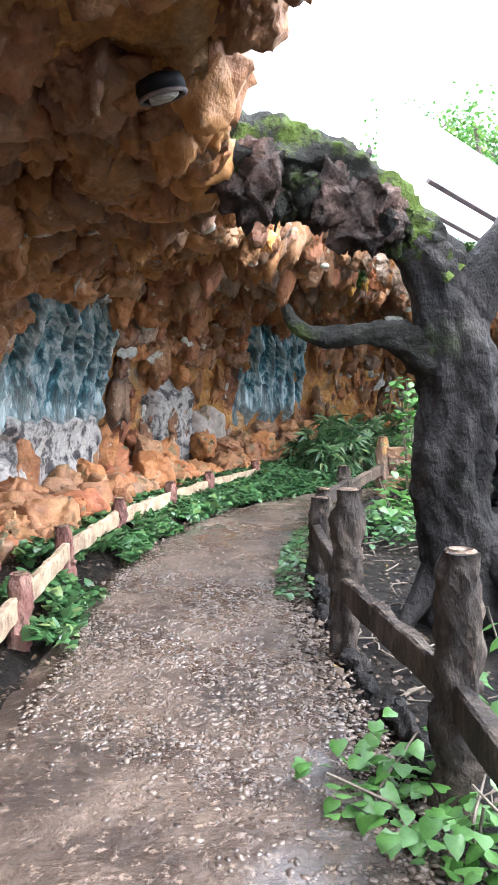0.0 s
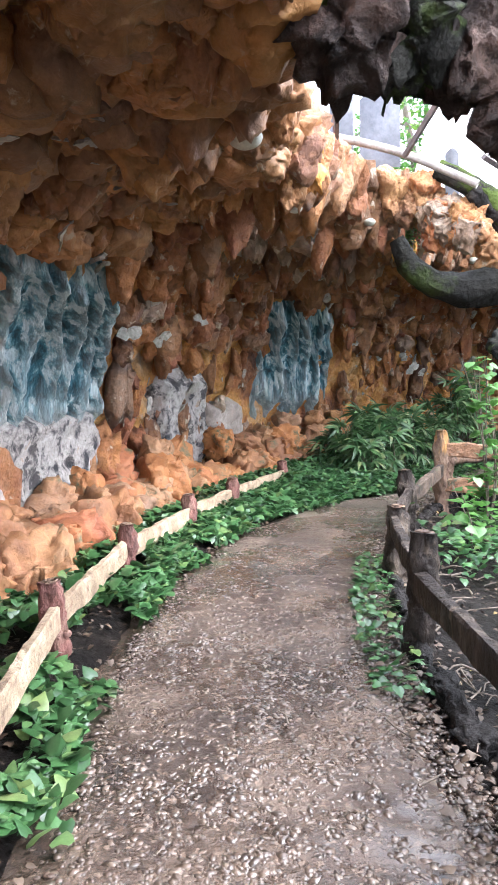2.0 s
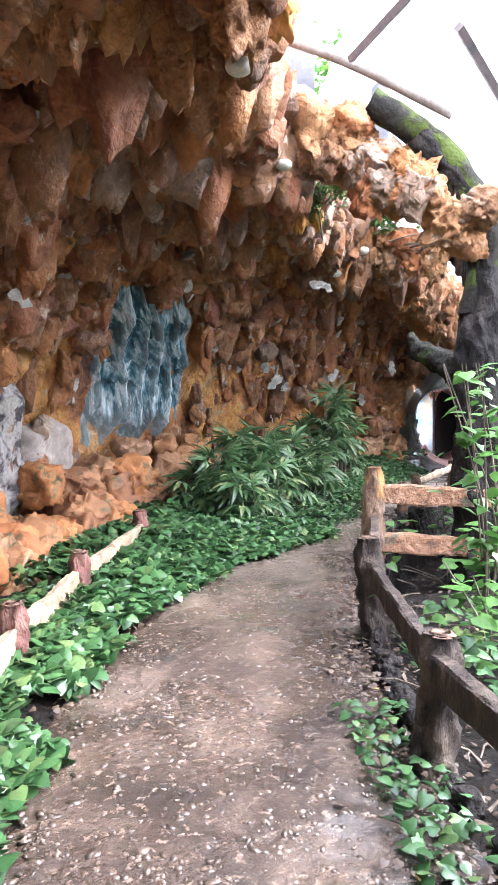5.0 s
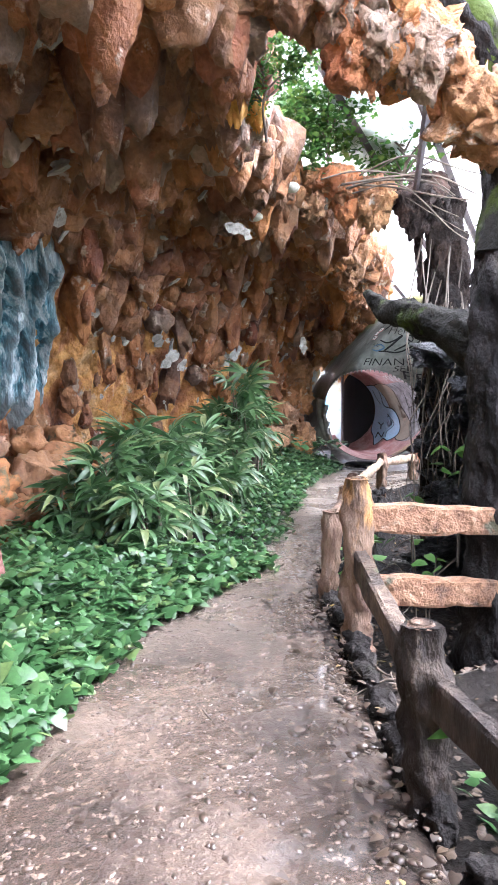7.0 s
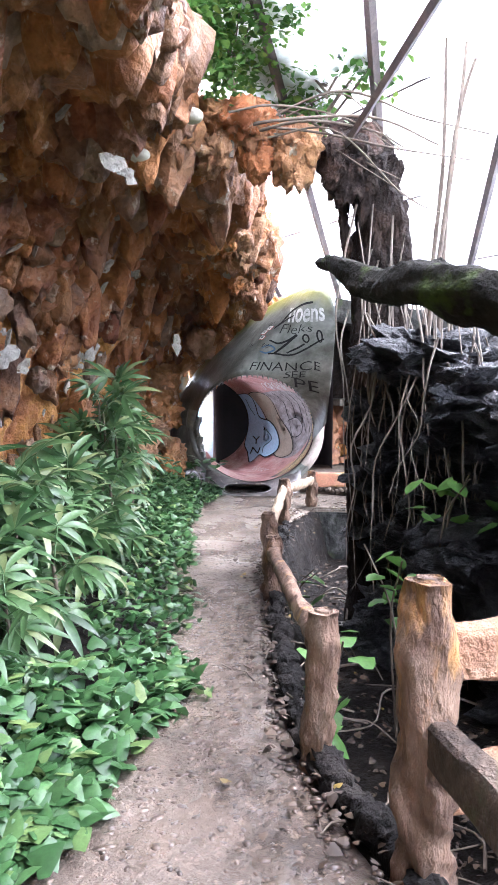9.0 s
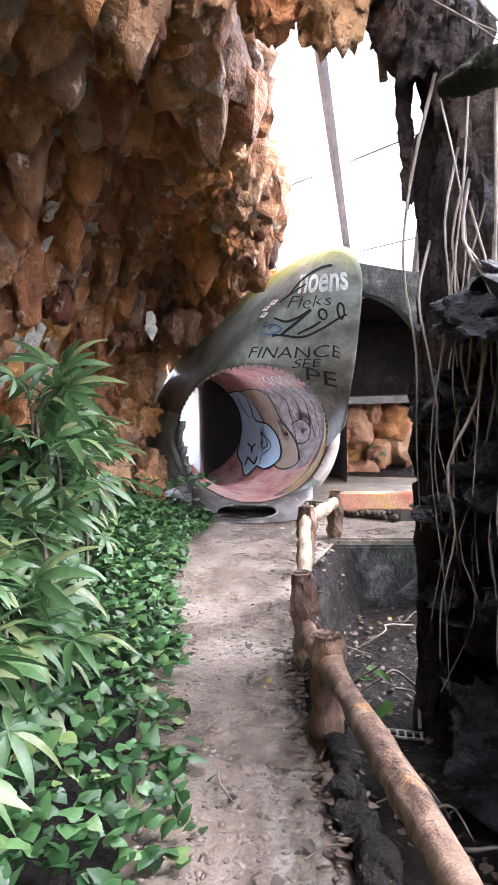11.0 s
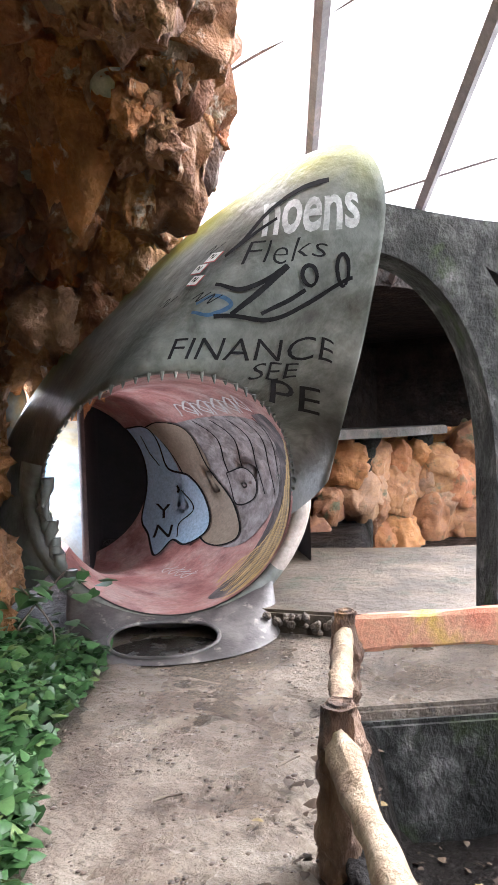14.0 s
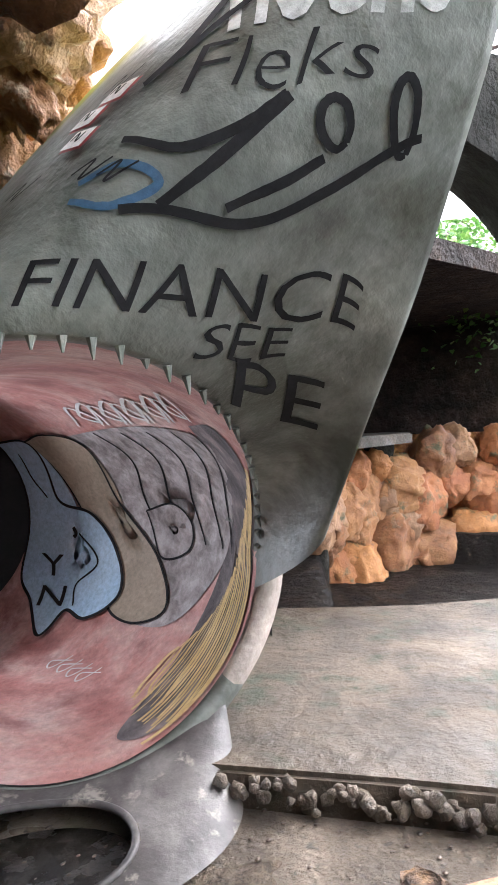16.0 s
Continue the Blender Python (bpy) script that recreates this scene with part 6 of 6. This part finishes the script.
BLUE = [(0.985, 40), (0.89, 39), (0.90, 10), (0.80, 3), (0.71, -14), (0.64, -34), (0.68, -48), (0.76, -46), (0.74, -62), (0.88, -44), (0.985, -22)]
LILAC = [(0.62, 6), (0.52, 10), (0.45, 2), (0.46, -10), (0.56, -14)]
WORN = [(0.30, 46), (0.14, 44), (0.04, 20), (0.03, -20), (0.03, -58), (0.09, -74), (0.18, -68), (0.27, -52), (0.31, -30), (0.29, 0), (0.28, 26)]
blob("painted_shape", lining_skin, WORN, M_SOOT, "worn sooty grey paint inside the lip", 0.004)
blob("painted_shape", lining_skin, GREY, M_GREYP, "mauve grey painted shape", 0.006)
for a in (0.66, 0.57, 0.48, 0.39, 0.31):
    stroke("scrawl", lining_skin, [(a, 44), (a - 0.05, 30), (a - 0.04, 12), (a - 0.09, -6)], 0.016, M_BLACK, "black outline", 0.010)
blob("painted_shape", lining_skin, LILAC, M_GREYP, "mauve painted shape", 0.011)
stroke("scrawl", lining_skin, LILAC, 0.014, M_BLACK, "black outline", 0.014, True)
blob("painted_shape", lining_skin, OLIVE, M_OLIVEP, "olive painted shape", 0.013)
stroke("scrawl", lining_skin, OLIVE, 0.016, M_BLACK, "black outline", 0.017, True)
blob("painted_shape", lining_skin, BLUE, M_SKYP, "light blue painted shape", 0.020)
stroke("scrawl", lining_skin, BLUE, 0.022, M_BLACK, "black outline", 0.024, True)
stroke("scrawl", lining_skin, [(0.95, 33), (0.955, 20), (0.93, 10)], 0.014, M_BLACK, "black outline", 0.024)
stroke("scrawl", lining_skin, [(0.84, -7), (0.76, -20), (0.79, -32), (0.75, -43)], 0.014, M_BLACK, "black outline", 0.024)
stroke("scrawl", lining_skin, [(0.86, -4), (0.85, -7), (0.855, -9)], 0.03, M_BLACK, "black dot", 0.024)
lettering("lettering", "Y\nN", lining_skin, [(0.86, -46), (0.78, -44), (0.86, -18), (0.94, -18)], M_BLACK, "black letters", 0.026)
for a in (0.68, 0.60, 0.52, 0.44, 0.36):
    stroke("scrawl", lining_skin, [(a, 48), (a - 0.05, 60), (a - 0.09, 50), (a - 0.05, 54), (a - 0.12, 62), (a - 0.10, 48)], 0.022, M_WHITEP, "white sprayed scrawl", 0.008)
for k in range(20):
    a = 0.04 + 0.014 * k
    stroke("brush_mark", lining_skin, [(a, 30 - 4 * k), (a + 0.01, 5 - 3 * k), (a - 0.02, -32 - 1.6 * k), (max(0.02, a - 0.06), -60 - random.uniform(0, 12))], random.uniform(0.008, 0.03), M_GOLDP, "ochre brush mark", 0.009)
for a in (0.58, 0.54, 0.50, 0.46):
    stroke("scrawl", lining_skin, [(a, -66), (a - 0.01, -76), (a + 0.02, -72), (a - 0.02, -68)], 0.010, M_WHITEP, "faint white sprayed scrawl", 0.006)


# ---- steel ribs and roof sheet ----
RIB = np.array([-0.79, -0.58, 0.20])


def bar(name, a, b, r, label, group):
    v, f = tube_np([np.array(a) * (1 - t) + np.array(b) * t for t in np.linspace(0, 1, 5)], [r, r], 4)
    tagged(put(name, mesh_np(name, v, clean(f), M_STEEL, False)), label, "steel rib", group)


for p in ((6.85, 16.6, 3.55), (6.77, 15.18, 3.5), (6.34, 13.83, 3.5), (6.0, 12.3, 3.5), (7.1, 18.4, 3.5)):
    p = np.array(p)
    bar("roof_rib", p - RIB * 4.2, p + RIB * 4.6, 0.045, "dark rusty steel roof rib", "roof ribs")
for a, b in (((0.1, 5.6, 3.62), (0.55, 9.3, 3.95)), ((0.97, 5.8, 3.5), (1.25, 9.2, 3.85)), ((2.67, 10.46, 3.27), (4.8, 13.1, 3.49))):
    bar("roof_rib", a, b, 0.03, "dark rusty steel roof rib", "roof ribs")
vs, fs = [], []
for i in range(24):
    for k in range(24):
        a, b = i / 23, k / 23
        p = np.array([6.65, 15.3, 3.5]) - RIB * (4.2 - 10.0 * a) + np.array([0.25, 1.5, 0]) * (2.6 - 5.6 * b) + np.array([0, 0, 0.09 + 0.05 * math.sin(b * 23) + 0.02 * noise.noise(Vector((i, k, 0)))])
        vs.append(p)
for i in range(23):
    for k in range(23):
        fs.append((i * 24 + k, i * 24 + k + 1, (i + 1) * 24 + k + 1, (i + 1) * 24 + k))
tagged(put("roof_sheet", mesh_np("roof_sheet", vs, fs, M_SHEET)), "stained white translucent plastic roof sheet", "roof", kind="structure")
bpy.data.objects["roof_sheet"].visible_shadow = False
for a in (0.2, 0.42, 0.62):
    p = np.array([6.65, 15.3, 3.53]) - RIB * (4.2 - 10.0 * a)
    bar("purlin", p + np.array([0.65, 3.9, 0]), p + np.array([-0.5, -4.5, 0]), 0.012, "thin steel roof purlin", "roof purlins")

# pale curved gutter and grey panels of the hall behind the vault
v, f = tube_np(spline([(-0.6, 10.2, 4.4), (0.1, 9.85, 4.33), (0.6, 9.6, 4.18), (1.25, 9.35, 3.92), (1.96, 9.06, 3.5)], 30), [0.045, 0.045], 8)
tagged(put("roof_gutter", mesh_np("roof_gutter", v, clean(f), M_GUM)), "pale curved plaster gutter over the rock vault", "gutter")
M_GREYSHEET = surface("grey_translucent_panel", [(0.3, (0.15, 0.15, 0.17)), (0.7, (0.23, 0.23, 0.25))], 1.2, 12, 0.5, 0.05, scatter=0.6)
for x0, x1, z0, z1 in ((0.62, 0.9, 4.3, 5.12), (0.98, 1.46, 4.1, 5.0), (2.0, 2.16, 3.7, 4.3)):
    bm = bmesh.new()
    rows = [[bm.verts.new((x0 + (x1 - x0) * i / 6, y, z)) for i in range(7) for z in (z0, z1 - (z1 - z0) * 0.12 * (i / 3 - 1) ** 2)] for y in (10.4, 10.43)]
    for i in range(6):
        a, b, c, d = 2 * i, 2 * i + 1, 2 * i + 3, 2 * i + 2
        bm.faces.new([rows[0][q] for q in (a, b, c, d)])
        bm.faces.new([rows[1][q] for q in (d, c, b, a)])
        bm.faces.new((rows[0][b], rows[1][b], rows[1][c], rows[0][c]))
    tagged(part("roof_panel", bm, M_GREYSHEET, None), "grey translucent panel standing at the roof edge", "panel", "roof panels")

# ---- concrete arch beside the fish ----
AO, AH = np.array([7.57, 14.65, 1.6]), np.array([0.69, -0.72, 0.0])
AN = np.array([0.72, 0.69, 0.0])
inner = spline([(-0.72, 0.78), (-0.40, 0.66), (-0.18, 0.45), (-0.02, 0.15), (0.07, -0.25), (0.09, -0.7), (0.07, -1.5)], 24)
outer = spline([(-0.72, 1.05), (-0.40, 0.98), (-0.12, 0.86), (0.10, 0.56), (0.28, 0.15), (0.36, -0.4), (0.40, -1.5)], 24)
beam = spline([(-0.72, 1.06), (-0.2, 0.96), (0.3, 0.90), (1.6, 0.86)], 24)
beam_low = spline([(-0.72, 1.0), (-0.2, 0.86), (0.3, 0.55), (1.6, 0.52)], 24)


def arch_piece(name, lo, hi, depth, front, parent):
    vs, fs = [], []
    n = len(lo)
    for d in (front, front + depth):
        for q in (lo, hi):
            vs += [AO + AH * h + AN * d + np.array([0, 0, z]) - AO for h, z in q]
    for i in range(n - 1):
        fs += [(i, i + 1, n + i + 1, n + i), (2 * n + i, 3 * n + i, 3 * n + i + 1, 2 * n + i + 1), (i, 2 * n + i, 2 * n + i + 1, i + 1), (n + i, n + i + 1, 3 * n + i + 1, 3 * n + i)]
    for i in (0, n - 1):
        fs.append((i, n + i, 3 * n + i, 2 * n + i))
    return put(name, mesh_np(name, vs, fs, M_DARKCONC, False), parent)


arch = thing("concrete_arch", "mossy grey cement arch beside the fish head", "arch", tuple(AO))
arch_piece("arch_ring", inner, outer, 0.3, 0.0, arch)
arch_piece("lintel", beam_low, beam, 0.26, 0.02, arch)

# ---- alcove beyond the landing ----
vs, fs = [], []
al = spline([(9.9, 19.0), (10.6, 18.75), (11.6, 18.4), (13.2, 18.1), (14.6, 17.2), (15.6, 15.8)], 60)
for i in range(60):
    for k in range(24):
        z = -0.5 + 1.7 * k / 23
        p = np.array([al[i][0], al[i][1], z])
        d = 0.22 * fbm(p, 1.5, 8.0) + 0.1 * fbm(p, 4, 2.0)
        vs.append(p + np.array([-0.3, -0.9, 0]) * d)
for i in range(59):
    for k in range(23):
        fs.append((i * 24 + k, i * 24 + k + 1, (i + 1) * 24 + k + 1, (i + 1) * 24 + k))
alcove = tagged(put("wall_alcove", mesh_np("wall_alcove", vs, fs, M_BACK)), "low orange painted rock wall of the alcove", "rock wall", kind="structure")
random.seed(77)
worn = [mesh_np("boulder", *rock_shape(90 + k, 4, 0, 0.26), M_BOULDER) for k in range(5)]
for k in range(54):
    i = random.randrange(4, 58)
    s = random.uniform(0.24, 0.5)
    put("boulder", worn[k % 5], alcove, "", Matrix.Translation((al[i][0] - 0.1, al[i][1] - 0.25, random.uniform(-0.45, 1.0))) @ Matrix(any_turn(0.5).tolist()).to_4x4() @ Matrix.Diagonal((s, s * 0.8, s, 1)))
# roof and walls hold the alcove's shade in their colour and keep sky out
slab("wall_cave_roof", [(8.1, 16.9), (9.6, 16.2), (12.2, 15.4), (14.6, 15.2), (15.4, 17.2), (15.4, 19.6), (8.2, 20.5)], 2.62, 2.8, M_CAVE, "rough cement rock roof of the alcove, coloured dark for cave shade")
slab("wall_back", [(8.0, 20.3), (15.5, 19.2), (15.6, 19.6), (8.0, 20.7)], -0.5, 2.66, M_CAVE, "rear wall behind the alcove, coloured dark for cave shade")
slab("wall_side", [(14.95, 19.4), (15.3, 16.6), (15.7, 16.6), (15.4, 19.6)], -0.5, 2.66, M_CAVE, "side wall of the alcove, coloured dark for cave shade")
slab("shelf_slab", [(10.2, 17.85), (11.8, 17.3), (13.3, 17.25), (14.0, 17.6), (13.4, 18.4), (10.2, 19.2)], 1.12, 1.24, M_CONCRETE, "grey cement shelf over the alcove")
for x, y, h in ((11.85, 17.85, 1.15), (13.35, 17.75, 1.15)):
    o = limb("vine_column", [(x, y, -0.5), (x + 0.06, y, 0.0), (x - 0.04, y, 0.5), (x + 0.12, y, h)], [0.10, 0.07, 0.09, 0.2], M_MOSS, None, 24, 10, 0.3)
    tagged(o, "green stained twisted cement vine column", "column", "vine columns")

# foot stones under the ledge
ledge_stone = [mesh_np("stone", *rock_shape(300 + k, 2, 0, 0.4), M_LANDING) for k in range(3)]
st = spline([(7.06, 15.93), (7.24, 15.4), (7.38, 14.93)], 52)
ledge_ob = bpy.data.objects["pavement_ledge"]
for k in range(52):
    s = random.uniform(0.014, 0.034)
    put("stone", ledge_stone[k % 3], ledge_ob, "", Matrix.Translation((st[k][0] - random.uniform(-0.02, 0.05), st[k][1], random.uniform(0.02, 0.12))) @ Matrix(any_turn(3).tolist()).to_4x4() @ Matrix.Diagonal((s, s, s, 1)))
# plastic grating left in the pond
bm = bmesh.new()
for k in range(7):
    m = Matrix.Translation((0.045 * k - 0.135, 0, 0)) @ Matrix.Diagonal((0.012, 0.07, 0.012, 1))
    bmesh.ops.create_cube(bm, size=1, matrix=m)
for y in (-0.035, 0.035):
    bmesh.ops.create_cube(bm, size=1, matrix=Matrix.Translation((0, y, 0)) @ Matrix.Diagonal((0.30, 0.012, 0.014, 1)))
o = part("plastic_grating", bm, M_CHIP, None)
o.matrix_basis = pose(4.6, 12.95, -0.58, 3, 4, -50)
tagged(o, "small white plastic grating lying in the pond mud", "grating")
